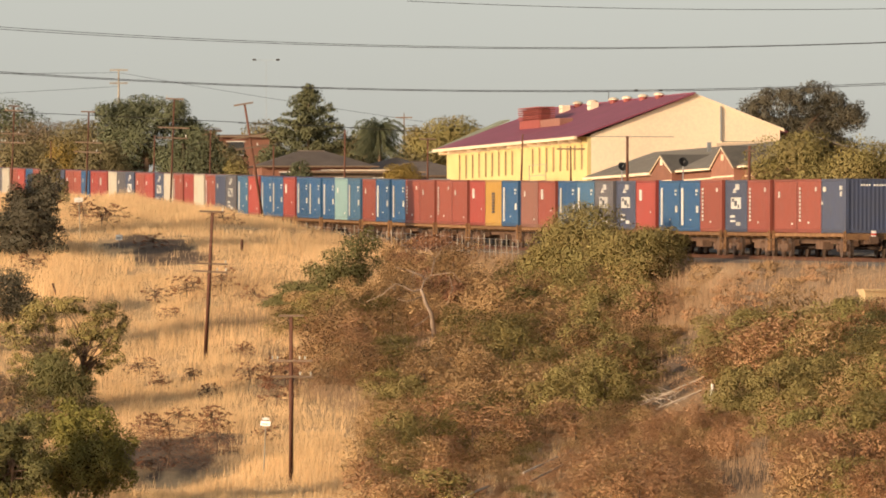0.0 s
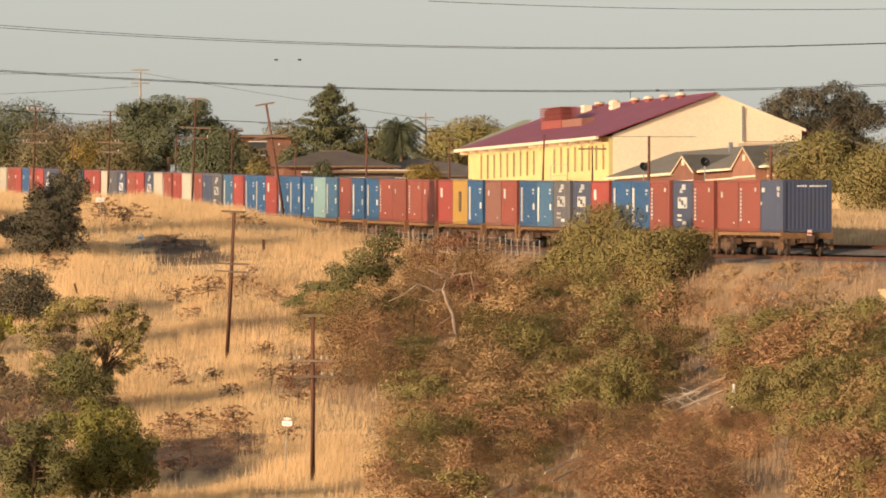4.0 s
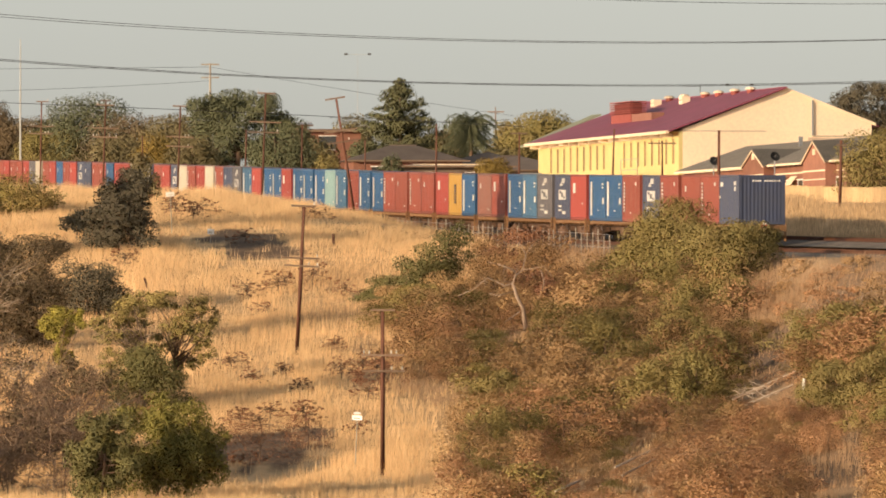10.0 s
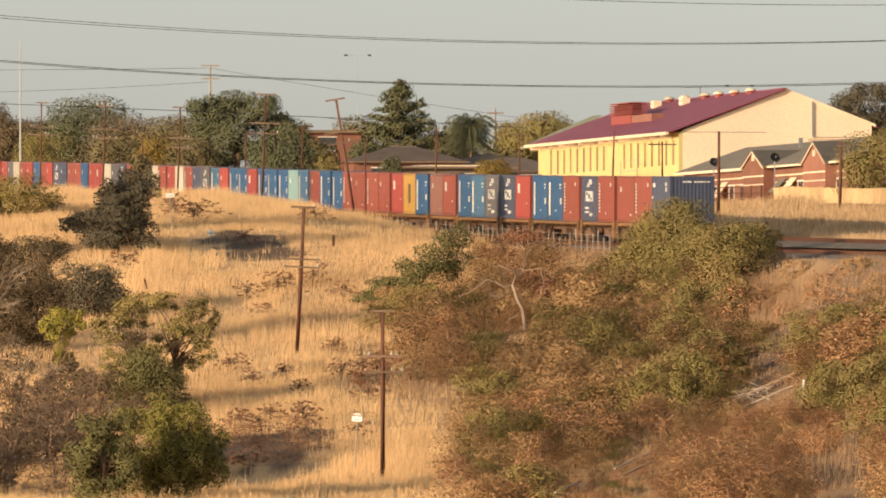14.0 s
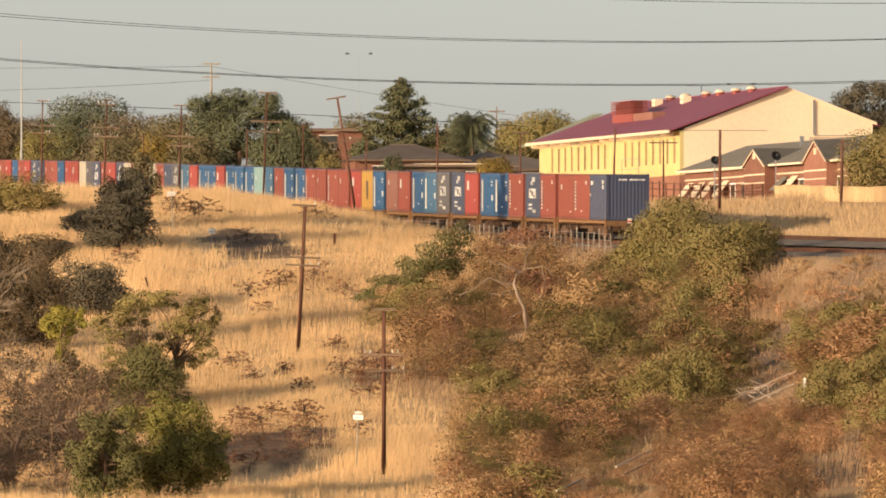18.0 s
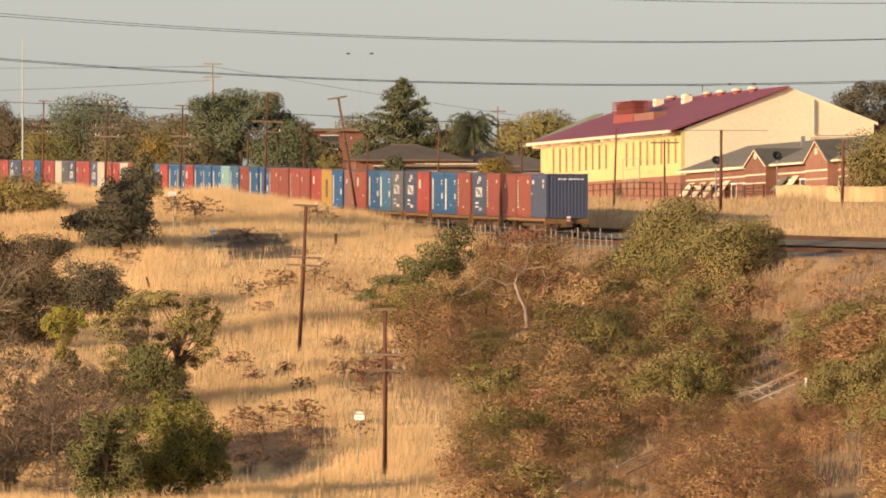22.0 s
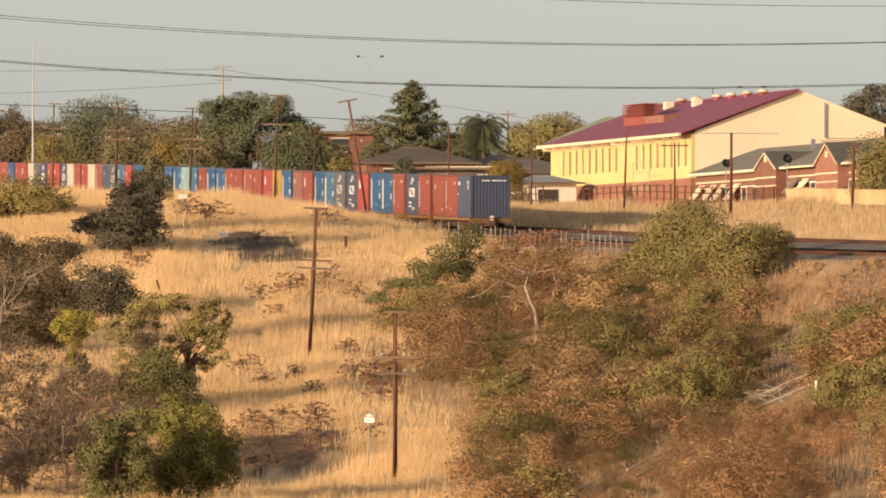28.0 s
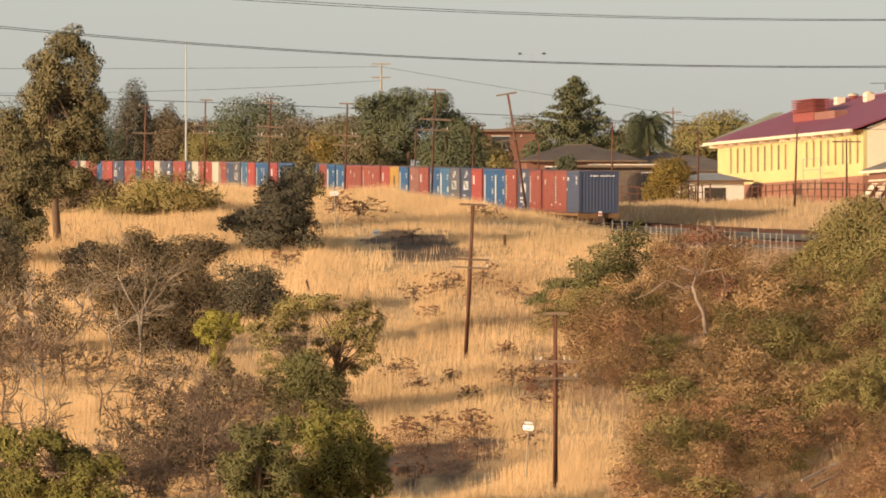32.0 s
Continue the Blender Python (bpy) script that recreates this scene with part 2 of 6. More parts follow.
arc_y = np.linspace(380, 1400, 4081)
arc_x = np.array([track_x(v) for v in arc_y])
arc_s = np.concatenate([[0.0], np.cumsum(np.hypot(np.diff(arc_x), np.diff(arc_y)))])
arc_s -= np.interp(TY, arc_y, arc_s)


def on_track(s):
    return track_frame(float(np.interp(s, arc_s, arc_y)))


def railway_track(name, side, lift, y0, y1, label):
    root = tagged(empty(name, Matrix()), label, "railway track")
    ys = np.arange(y0, y1, 4.0)
    prof = ((-3.0, -0.42), (-1.45, -0.17), (1.45, -0.17), (3.0, -0.42))
    v, fcs = [], []
    for i, y in enumerate(ys):
        m = track_frame(y)
        v += [m @ Vector((side + px + 0.12 * noise.noise((y * 0.7, px, 1)), 0, lift + pz)) for px, pz in prof]
        if i:
            o = 4 * i
            fcs += [(o - 4 + k, o - 3 + k, o + 1 + k, o + k) for k in range(3)]
    mesh_ob("ballast_bed", v, fcs, M_BALLAST, root, "grey-brown crushed stone ballast")
    for r in (-0.84, 0.84):
        v, fcs = [], []
        cs = ((-0.07, -0.17), (-0.03, -0.13), (-0.036, 0.0), (0.036, 0.0), (0.03, -0.13), (0.07, -0.17))
        for i, y in enumerate(ys):
            m = track_frame(y)
            v += [m @ Vector((side + r + px, 0, lift + pz)) for px, pz in cs]
            if i:
                o = 6 * i
                fcs += [(o - 6 + k, o - 6 + (k + 1) % 6, o + (k + 1) % 6, o + k) for k in range(6)]
        mesh_ob("rail", v, fcs, M_RAIL, root)
    bm = boxes((-1.3, 1.3, -0.12, 0.12, -0.3, -0.155))
    sl = part("sleeper", bm, M_SLEEPER, root)
    sl.matrix_basis = track_frame(500) @ pose(side, 0, lift)
    for i in range(1, 200):
        o = sl.copy()
        scene.collection.objects.link(o)
        o.matrix_basis = track_frame(500 + i * 0.68) @ pose(side, 0, lift, 0, 0, random.uniform(-1, 1))
    return root


railway_track("railway_track", 0.0, 0.0, 400, 1300, "rusty main line rails on grey ballast")
railway_track("railway_track", 4.3, 0.5, 400, 1300, "second rusty line on the higher bench behind")

# ---- train ----
PAINT = {
    "navy": ((0.06, 0.073, 0.13), (0.07, 0.078, 0.11)), "blue": ((0.022, 0.085, 0.22), (0.04, 0.095, 0.17)),
    "sky": ((0.045, 0.115, 0.22), (0.06, 0.125, 0.19)), "red": ((0.33, 0.058, 0.047), (0.27, 0.058, 0.047)),
    "brick": ((0.27, 0.065, 0.045), (0.21, 0.06, 0.045)), "orange": ((0.27, 0.068, 0.046), (0.22, 0.064, 0.046)),
    "yellow": ((0.46, 0.27, 0.06), (0.38, 0.22, 0.06)), "grey": ((0.12, 0.11, 0.12), (0.09, 0.085, 0.09)),
    "mint": ((0.26, 0.40, 0.40), (0.22, 0.33, 0.33)), "cream": ((0.52, 0.46, 0.37), (0.42, 0.37, 0.29)),
    "dull": ((0.24, 0.10, 0.075), (0.18, 0.09, 0.07)),
}
M_PAINT = {k: mat("container_" + k, a, 0.45, 0.1, b, 1.2, 14, 0.08, vary=0.12, obj=True) for k, (a, b) in PAINT.items()}
PAINT_WORD = {"navy": "navy blue", "blue": "bright blue", "sky": "faded blue", "red": "bright red", "brick": "brick red",
              "orange": "orange red", "yellow": "mustard yellow", "grey": "dark grey", "mint": "pale mint", "cream": "cream", "dull": "dull brown red"}
M_SILL = mat("ochre_steel", (0.32, 0.175, 0.075), 0.75, 0.1, (0.17, 0.085, 0.045), 2, 20, obj=True)
M_UNDER = mat("grimy_steel", (0.19, 0.11, 0.07), 0.85, 0.0, (0.10, 0.06, 0.042), 3, 20)
M_WHEEL = mat("wheel_steel", (0.13, 0.085, 0.062), 0.7, 0.2, (0.075, 0.05, 0.04), 5, 30)
M_MARK = mat("worn_white_lettering", (0.62, 0.60, 0.56), 0.6, 0, (0.45, 0.43, 0.40), 2, 16, 0)
M_BLOT = mat("dark_emblem", (0.03, 0.03, 0.05), 0.5, 0, (0.05, 0.05, 0.06), 5, 30, 0)
M_HAZARD = mat("red_marker", (0.6, 0.05, 0.03), 0.4, 0, (0.5, 0.05, 0.03), 5, 30, 0)
CL, CW, CH = 6.06, 2.44, 2.59


def corrugated(length, z0, z1, ribs, deep):
    """A corrugated sheet along +x with its ribs to -y, a closed thin slab."""
    xs = []
    step = length / ribs
    for i in range(ribs):
        a = i * step
        xs += [(a + step * 0.08, 0), (a + step * 0.38, 0), (a + step * 0.55, deep), (a + step * 0.88, deep)]
    xs = [(0, 0)] + xs + [(length, 0)]
    v, f = [], []
    for x, y in xs:
        v += [(x, y, z0), (x, y, z1), (x, y + 0.03, z1), (x, y + 0.03, z0)]
    for i in range(len(xs) - 1):
        o = 4 * i
        f += [(o + k, o + 4 + k, o + 4 + (k + 1) % 4, o + (k + 1) % 4) for k in range(4)]
    f += [(0, 1, 2, 3), tuple(4 * (len(xs) - 1) + k for k in (3, 2, 1, 0))]
    me = bpy.data.meshes.new("sheet")
    me.from_pydata(v, [], f)
    return me


def mesh_of(bm, name):
    me = bpy.data.meshes.new(name)
    bm.to_mesh(me)
    bm.free()
    return me


ME_SIDE = corrugated(CL - 0.24, 0.16, CH - 0.1, 20, 0.036)
ME_END = corrugated(CW - 0.24, 0.16, CH - 0.1, 11, 0.012)
fr = bmesh.new()
for sx in (-1, 1):
    for yy in (0.0, CL - 0.16):
        box(fr, min(sx * 1.22, sx * 1.06), max(sx * 1.22, sx * 1.06), yy, yy + 0.16, 0.0, CH)
    box(fr, min(sx * 1.21, sx * 1.12), max(sx * 1.21, sx * 1.12), 0.16, CL - 0.16, 0.02, 0.18)
    box(fr, min(sx * 1.21, sx * 1.14), max(sx * 1.21, sx * 1.14), 0.16, CL - 0.16, CH - 0.12, CH - 0.01)
for yy in (0.01, CL - 0.13):
    box(fr, -1.06, 1.06, yy, yy + 0.12, 0.02, 0.18)
    box(fr, -1.06, 1.06, yy, yy + 0.12, CH - 0.12, CH - 0.01)
ME_FRAME = mesh_of(fr, "frame")
ME_ROOF = mesh_of(boxes((-1.13, 1.13, 0.13, CL - 0.13, CH - 0.05, CH - 0.015)), "roof")
ME_FLOOR = mesh_of(boxes((-1.1, 1.1, 0.14, CL - 0.14, 0.12, 0.17)), "floor")
ME_DOOR = mesh_of(boxes((-1.05, 1.05, CL - 0.09, CL - 0.03, 0.18, CH - 0.12)), "door")
ME_BAR = mesh_of(boxes((-0.02, 0.02, CL - 0.03, CL + 0.01, 0.2, CH - 0.14)), "locking_bar")


def marks(kind):
    """Painted signs on the left side, as plain bars: (y0, y1, z0, z1, colour)."""
    w, d = "w", "d"
    if kind == "stripe":
        out = [(4.7, 5.5, 0.35 + 0.24 * i, 0.52 + 0.24 * i, w) for i in range(8)] + [(4.9, 5.4, 0.3, 2.2, w)]
        return out[8:] + [(0.55, 1.1, 0.95, 1.3, w), (0.7, 1.3, 2.0, 2.12, w), (0.9, 1.25, 1.82, 1.92, w), (2.6, 2.9, 0.55, 0.62, w)]
    if kind == "emblem":
        return [(1.8, 4.4, 1.15, 1.72, w), (2.1, 2.5, 1.2, 1.36, d), (3.5, 4.1, 1.5, 1.66, d), (2.7, 3.4, 1.3, 1.56, d), (2.2, 3.2, 2.1, 2.38, w), (3.2, 3.7, 2.02, 2.16, w), (3.0, 3.9, 1.95, 2.02, w),
                (1.9, 3.0, 0.32, 0.5, w), (3.4, 4.6, 0.72, 0.84, w), (3.3, 4.6, 0.5, 0.6, w)]
    if kind == "letters":
        return [(5.2, 5.55, 0.55 + 0.19 * i, 0.67 + 0.19 * i, w) for i in range(9)] + [(1.2, 1.5, 2.0, 2.2, w), (3.0, 3.3, 0.45, 0.55, w)]
    if kind == "block":
        return [(4.2, 4.9, 1.55, 2.1, w), (1.4, 1.6, 0.9, 1.0, w)]
    if kind == "dark":
        return [(2.6, 3.5, 0.75 + 0.17 * i, 0.87 + 0.17 * i, d) for i in range(7)]
    if kind == "tail":
        return [(4.9, 5.6, 1.98, 2.2, w), (0.9, 1.5, 2.05, 2.25, w), (1.0, 1.4, 1.75, 1.98, w), (5.7, 5.95, 1.35, 1.5, w)]
    return [(4.5, 4.8, 1.7, 2.0, w), (1.1, 1.4, 0.4, 0.5, w)]


MARK_MESH = {}


def mark_meshes(kind):
    if kind not in MARK_MESH:
        MARK_MESH[kind] = []
        for y0, y1, z0, z1, tone in marks(kind):
            off = 0.004 if tone == "w" else 0.008
            me = mesh_of(boxes((-1.235 - off, -1.205, y0, y1, z0, z1)), "marking")
            me.materials.append(M_MARK if tone == "w" else M_BLOT)
            MARK_MESH[kind].append(me)
    return MARK_MESH[kind]


def shared(name, me, material, parent, m=None):
    ob = new(name, me)
    if not me.materials:
        me.materials.append(material)
    if material:
        ob.material_slots[0].link = "OBJECT"
        ob.material_slots[0].material = material
    ob.parent = parent
    if m:
        ob.matrix_basis = m
    return ob


def container(colour, kind, at_end=False):
    c = M_PAINT[colour]
    e = tagged(empty("shipping_container", Matrix()), PAINT_WORD[colour] + " corrugated steel shipping container on a flat wagon", "container", "containers on the train")
    shared("frame", ME_FRAME, c, e)
    shared("side_panel", ME_SIDE, c, e, pose(-1.205, CL - 0.12, 0, 0, 0, -90))
    shared("side_panel", ME_SIDE, c, e, pose(1.205, 0.12, 0, 0, 0, 90))
    shared("end_panel", ME_END, c, e, pose(-1.10, 0.03, 0))
    shared("roof", ME_ROOF, c, e)
    shared("underfloor", ME_FLOOR, M_UNDER, e)
    shared("door", ME_DOOR, c, e)
    for me in mark_meshes(kind):
        new("marking", me).parent = e
    if at_end:
        for dx in (-0.6, -0.2, 0.2, 0.6):
            shared("locking_bar", ME_BAR, M_GALV, e, pose(dx, 0, 0))
        bars = [(-0.50 + 0.125 * i, -0.41 + 0.125 * i, 0.0, 0.03, 2.24, 2.32) for i in (0, 1, 2, 3, 5, 6, 7, 8, 9, 10, 11)]
        for bar in bars:
            part("lettering", boxes(bar), M_WHITE, e)
    return e


def wheel_bm():
    bm = bmesh.new()
    for sx in (-0.84, 0.84):
        pts = [(sx - 0.06, 0, 0), (sx + 0.06, 0, 0)]
        tube(bm, pts, [0.46, 0.46], 18)
        tube(bm, [(sx * 0.93 - 0.02, 0, 0), (sx * 0.93 + 0.02, 0, 0)], [0.49, 0.49], 18)
    tube(bm, [(-1.02, 0, 0), (1.02, 0, 0)], [0.08, 0.08], 8)
    return bm


ME_WHEEL = mesh_of(wheel_bm(), "wheelset")
bg = bmesh.new()
for sx in (-1.0, 1.0):
    box(bg, sx - 0.08, sx + 0.08, -1.35, 1.35, 0.42, 0.62)
    box(bg, sx - 0.09, sx + 0.09, -0.35, 0.35, 0.25, 0.78)
    for yy in (-0.9, 0.9):
        box(bg, sx - 0.1, sx + 0.1, yy - 0.17, yy + 0.17, 0.3, 0.66)
box(bg, -1.0, 1.0, -0.2, 0.2, 0.45, 0.8)
ME_BOGIE = mesh_of(bg, "bogie")
DECK = 1.16
ME_BEAM = mesh_of(boxes((-1.03, 1.03, -0.14, 0.14, 0.92, DECK - 0.01)), "cross_beam")


def wagon(n, last=False):
    """A skeletal flat wagon for n short containers, its rear end at local y = 0."""
    ln = n * 6.13 + 0.25
    e = tagged(empty("flat_wagon", Matrix()), "ochre steel container flat wagon on two bogies", "wagon", "wagons of the train")
    part("centre_sill", boxes((-0.35, 0.35, 0, ln, 0.66, DECK - 0.02)), M_UNDER, e)
    for sx in (-1, 1):
        a, b = sorted((sx * 1.20, sx * 1.04))
        part("side_sill", boxes((a, b, 0.05, ln - 0.05, 1.0, DECK)), M_SILL, e)
    for y in np.linspace(0.15, ln - 0.15, 3 * n + 1):
        shared("cross_beam", ME_BEAM, M_SILL, e, pose(0, y, 0))
    for yb in (1.9, ln - 1.9):
        b = shared("bogie", ME_BOGIE, M_UNDER, e, pose(0, yb, 0))
        for dy in (-0.9, 0.9):
            shared("wheelset", ME_WHEEL, M_WHEEL, b, pose(0, dy, 0.46))
    for yy in (0.0, ln - 0.5):
        for sx in (-1, 1):
            lad = bmesh.new()
            x0 = sx * 1.24
            for dy in (0.03, 0.45):
                tube(lad, [(x0, yy + dy, 0.32), (x0, yy + dy, 1.28)], 0.03, 5)
            for zz in (0.35, 0.62, 0.9, 1.25):
                tube(lad, [(x0, yy + 0.03, zz), (x0, yy + 0.45, zz)], 0.025, 5)
            part("step_ladder", lad, M_SILL, e)
    part("brake_gear", boxes((-0.7, -0.2, ln / 2 - 0.9, ln / 2 + 0.9, 0.4, 0.75), (0.2, 0.7, ln / 2 - 0.5, ln / 2 + 0.4, 0.38, 0.72)), M_UNDER, e)
    cp = bmesh.new()
    box(cp, -0.12, 0.12, -0.55, 0.0, 0.74, 0.98)
    box(cp, -0.2, 0.2, -0.66, -0.42, 0.7, 1.02)
    part("coupler", cp, M_UNDER, e)
    if last:
        part("headstock", boxes((-1.25, 1.25, -0.06, 0.06, 0.86, 1.12)), M_SILL, e)
        hose = bmesh.new()
        tube(hose, [(0.35, -0.1, 0.95), (0.42, -0.25, 0.7), (0.4, -0.3, 0.4), (0.3, -0.25, 0.35)], 0.035, 6)
        part("brake_hose", hose, M_UNDER, e)
        t = part("tail_marker", boxes((-0.05, 0.15, -0.28, -0.1, 1.0, 1.3)), M_WHITE, e, "white end-of-train marker box")
        part("marker_band", boxes((-0.06, 0.16, -0.29, -0.09, 1.08, 1.17)), M_HAZARD, t, "red band")
    return e


# wagons from the rear: each a list of (colour, marking)
TRAIN = [
    [("navy", "tail"), ("orange", "letters"), ("orange", "plain")], [("brick", "letters"), ("navy", "emblem")],
    [("orange", "letters"), ("blue", "stripe"), ("blue", "stripe")], [("red", "block"), ("navy", "emblem")],
    [("grey", "emblem"), ("sky", "stripe"), ("blue", "stripe")], [("brick", "block"), ("dull", "plain")],
    [("blue", "stripe"), ("yellow", "dark"), ("red", "block")], [("brick", "plain"), ("orange", "letters")],
    [("orange", "plain"), ("brick", "letters"), ("blue", "stripe")], [("blue", "stripe"), ("brick", "plain")],
    [("sky", "stripe"), ("mint", "plain"), ("blue", "stripe")], [("blue", "stripe"), ("blue", "stripe")],
    [("red", "block"), ("blue", "stripe"), ("blue", "stripe")], [("red", "plain"), ("sky", "stripe")],
    [("grey", "emblem"), ("navy", "plain"), ("orange", "letters")], [("cream", "plain"), ("red", "plain")],
    [("brick", "letters"), ("cream", "plain"), ("navy", "emblem")], [("red", "plain"), ("brick", "plain")],
    [("navy", "emblem"), ("grey", "plain"), ("cream", "plain")], [("red", "block"), ("red", "plain")],
    [("blue", "plain"), ("orange", "plain"), ("orange", "plain")], [("navy", "plain"), ("navy", "emblem")],
    [("red", "plain"), ("brick", "plain"), ("blue", "plain")], [("red", "plain"), ("orange", "plain")],
    [("cream", "plain"), ("grey", "plain"), ("red", "plain")], [("brick", "plain"), ("orange", "plain")],
    [("red", "plain"), ("orange", "plain"), ("brick", "plain")], [("dull", "plain"), ("cream", "dark")],
    [("red", "plain"), ("navy", "emblem"), ("brick", "letters")], [("orange", "plain"), ("blue", "plain")],
    [("brick", "plain"), ("red", "plain"), ("dull", "plain")], [("orange", "plain"), ("brick", "plain")],
    [("navy", "plain"), ("brick", "plain"), ("red", "plain")], [("brick", "plain"), ("dull", "plain")],
    [("red", "plain"), ("grey", "plain"), ("orange", "plain")], [("brick", "plain"), ("dull", "plain")],
]
ROLLING = []                      # (thing, distance of its rear from the train's rear)
run = 0.0
for w, load in enumerate(TRAIN):
    ROLLING.append((wagon(len(load), w == 0), run, 0.0))
    for i, (colour, kind) in enumerate(load):
        ROLLING.append((container(colour, kind, w == 0 and i == 0), run + 0.16 + i * 6.13, DECK + 0.005))
    run += len(load) * 6.13 + 0.25 + 0.72
# how far the train's rear has gone along the track, second by second
REAR = ((0, -70.96), (4, -49.24), (8, -27.47), (12, -5.44), (16, 17.03), (20, 40.14), (24, 64.09), (28, 89.06), (32, 115.25))


# ---- poles and wires ----
def telegraph_pole(a, d, top, arms, lean=0.0, turn=0.0, thick=0.115, sink=0.4, label="", insulated=True):
    """Pole at bearing a, distance d, its top at rise top; arms: (metres below the top, half length)."""
    foot = spot(a, d)
    h = top / F * d - foot.z
    e = empty("telegraph_pole", Matrix.Translation(foot) @ pose(0, 0, 0, 0, lean, turn),
              label or "red-brown weathered timber telegraph pole with crossarms", "pole", "telegraph poles")
    thick *= 0.7 if d > 740 else 1.0
    bm = bmesh.new()
    tube(bm, [(0, 0, -sink), (0.01, 0, h * 0.5), (0, 0, h)], [thick, thick * 0.9, thick * 0.75], 8)
    part("post", bm, M_POLE, e, flat=False)
    for dz, half in arms:
        z = h - dz
        tilt = random.uniform(-0.03, 0.03)
        ab = bmesh.new()
        box(ab, -half, half, -0.2, -0.09, z - 0.05, z + 0.05)
        arm = part("crossarm", ab, M_ARM, e)
        arm.matrix_basis = pose(0, 0, 0, 0, math.degrees(tilt) * 0.3)
        if insulated:
            n = 2 if half < 0.75 else 6
            xs = [half * 0.88 * k for k in ((-1, 1) if n == 2 else (-1, -0.72, -0.44, 0.44, 0.72, 1))]
            for x in xs:
                if random.random() < 0.28:
                    ib = bmesh.new()
                    tube(ib, [(x, -0.145, z + 0.06), (x, -0.145, z + 0.14), (x, -0.145, z + 0.22)], [0.025, 0.04, 0.03], 6)
                    part("insulator", ib, M_INSUL, arm)
    return e


telegraph_pole(-105, 500, 73, ((0.05, 0.55), (2.05, 0.95), (2.75, 0.95)))
telegraph_pole(-257, 575, 257, ((0.05, 0.62), (2.7, 0.95), (3.1, 0.9)), lean=2.8)
telegraph_pole(-151, 705, 450, ((0.05, 0.62), (2.1, 1.05), (2.8, 1.0)), lean=-9, thick=0.095)
telegraph_pole(-320, 765, 456, ((0.05, 0.62), (2.0, 1.08), (2.7, 1.05)), lean=2)
telegraph_pole(-470, 828, 433, ((0.05, 0.5), (2.3, 1.0), (3.0, 1.0)), lean=2)
telegraph_pole(-602, 880, 443, ((0.05, 0.45), (0.4, 0.7), (2.2, 1.05), (2.9, 1.0)), lean=2)
telegraph_pole(-712, 935, 441, ((0.05, 0.5), (2.1, 1.0), (2.7, 1.0)), lean=1)
telegraph_pole(-815, 935, 430, ((0.05, 0.6), (2.2, 1.0)), lean=1)
plain = "thin red-brown timber pole standing behind the railway"
for a, d, top, lean, arms in ((300, 745, 392, 2.0, ()), (489, 690, 389, 0.6, ()), (704, 665, 372, 1.2, ((0.3, 0.3),)), (136, 800, 386, 0.5, ((0.1, 0.6),)),
                              (-11, 800, 400, 0.5, ()), (-136, 830, 372, 0, ()), (-250, 860, 400, 1, ()), (-530, 960, 380, 0, ()), (-350, 880, 390, 1.5, ()),
                              (390, 800, 371, 0, ((0.2, 1.0),))):
    telegraph_pole(a, d, top, arms, lean, 0, 0.11, label=plain, insulated=False)


def wire(name, pts, r, label):
    bm = bmesh.new()
    tube(bm, pts, r, 4)
    return tagged(part(name, bm, M_WIRE), label, "wire")


def span(rows, d, r, label, name="power_line"):
    """A hanging line through (bearing, rise) at distance d, drawn as a smooth sagging curve of three given points."""
    c = np.polyfit([p[0] for p in rows], [p[1] for p in rows], 2)
    lo, hi = rows[0][0], rows[-1][0]
    return wire(name, [Vector((a / F * d, d, float(np.polyval(c, a)) / F * d)) for a in np.linspace(lo, hi, 28)], r, label)


overhead = "dark overhead power cable sagging across the valley"
span(((-1400, 660), (-784, 592), (200, 549), (1100, 561)), 330, 0.008, overhead)
span(((-1400, 654), (-784, 586.5), (200, 547.5), (1100, 560)), 330, 0.008, overhead)
span(((-1400, 580), (-784, 514), (200, 471), (1100, 490)), 330, 0.009, overhead)
span(((-1400, 576), (-784, 511), (200, 469.5), (1100, 486.5)), 330, 0.009, overhead)
span(((-1400, 455), (-784, 446), (-350, 412), (150, 398)), 900, 0.024, "thin dark wire between distant poles")
span(((-1400, 500), (-784, 500), (-560, 496), (-410, 503)), 1250, 0.02, "thin wire to the transmission pole")
span(((-1400, 462), (-784, 460), (-560, 466), (-410, 478)), 1250, 0.018, "thin wire to the transmission pole")
span(((-410, 500), (-240, 475), (-60, 440), (130, 415)), 1250, 0.018, "thin wire from the transmission pole")
span(((-200, 412), (0, 404), (120, 408)), 1200, 0.025, "thin dark wire between distant poles")
span(((100, 628), (500, 615), (1100, 618)), 330, 0.008, "faint thin overhead wire")


# ---- buildings ----
M_YELLOW = mat("yellow_render", (0.80, 0.66, 0.30), 0.8, 0, (0.72, 0.58, 0.26), 0.6, 8, 0.08)
M_CREAM = mat("cream_render", (0.82, 0.66, 0.47), 0.8, 0, (0.74, 0.58, 0.42), 0.25, 5, 0.08)
M_PINKISH = mat("patched_render", (0.82, 0.63, 0.46), 0.85, 0, (0.75, 0.57, 0.42), 0.5, 6, 0.05)
M_MAROON = mat("maroon_roofing", (0.25, 0.066, 0.098), 0.6, 0.1, (0.19, 0.054, 0.08), 0.4, 6, 0.1)
M_REDPAINT = mat("red_louvre_paint", (0.34, 0.09, 0.075), 0.7, 0, (0.28, 0.075, 0.06), 1, 10, 0.05)
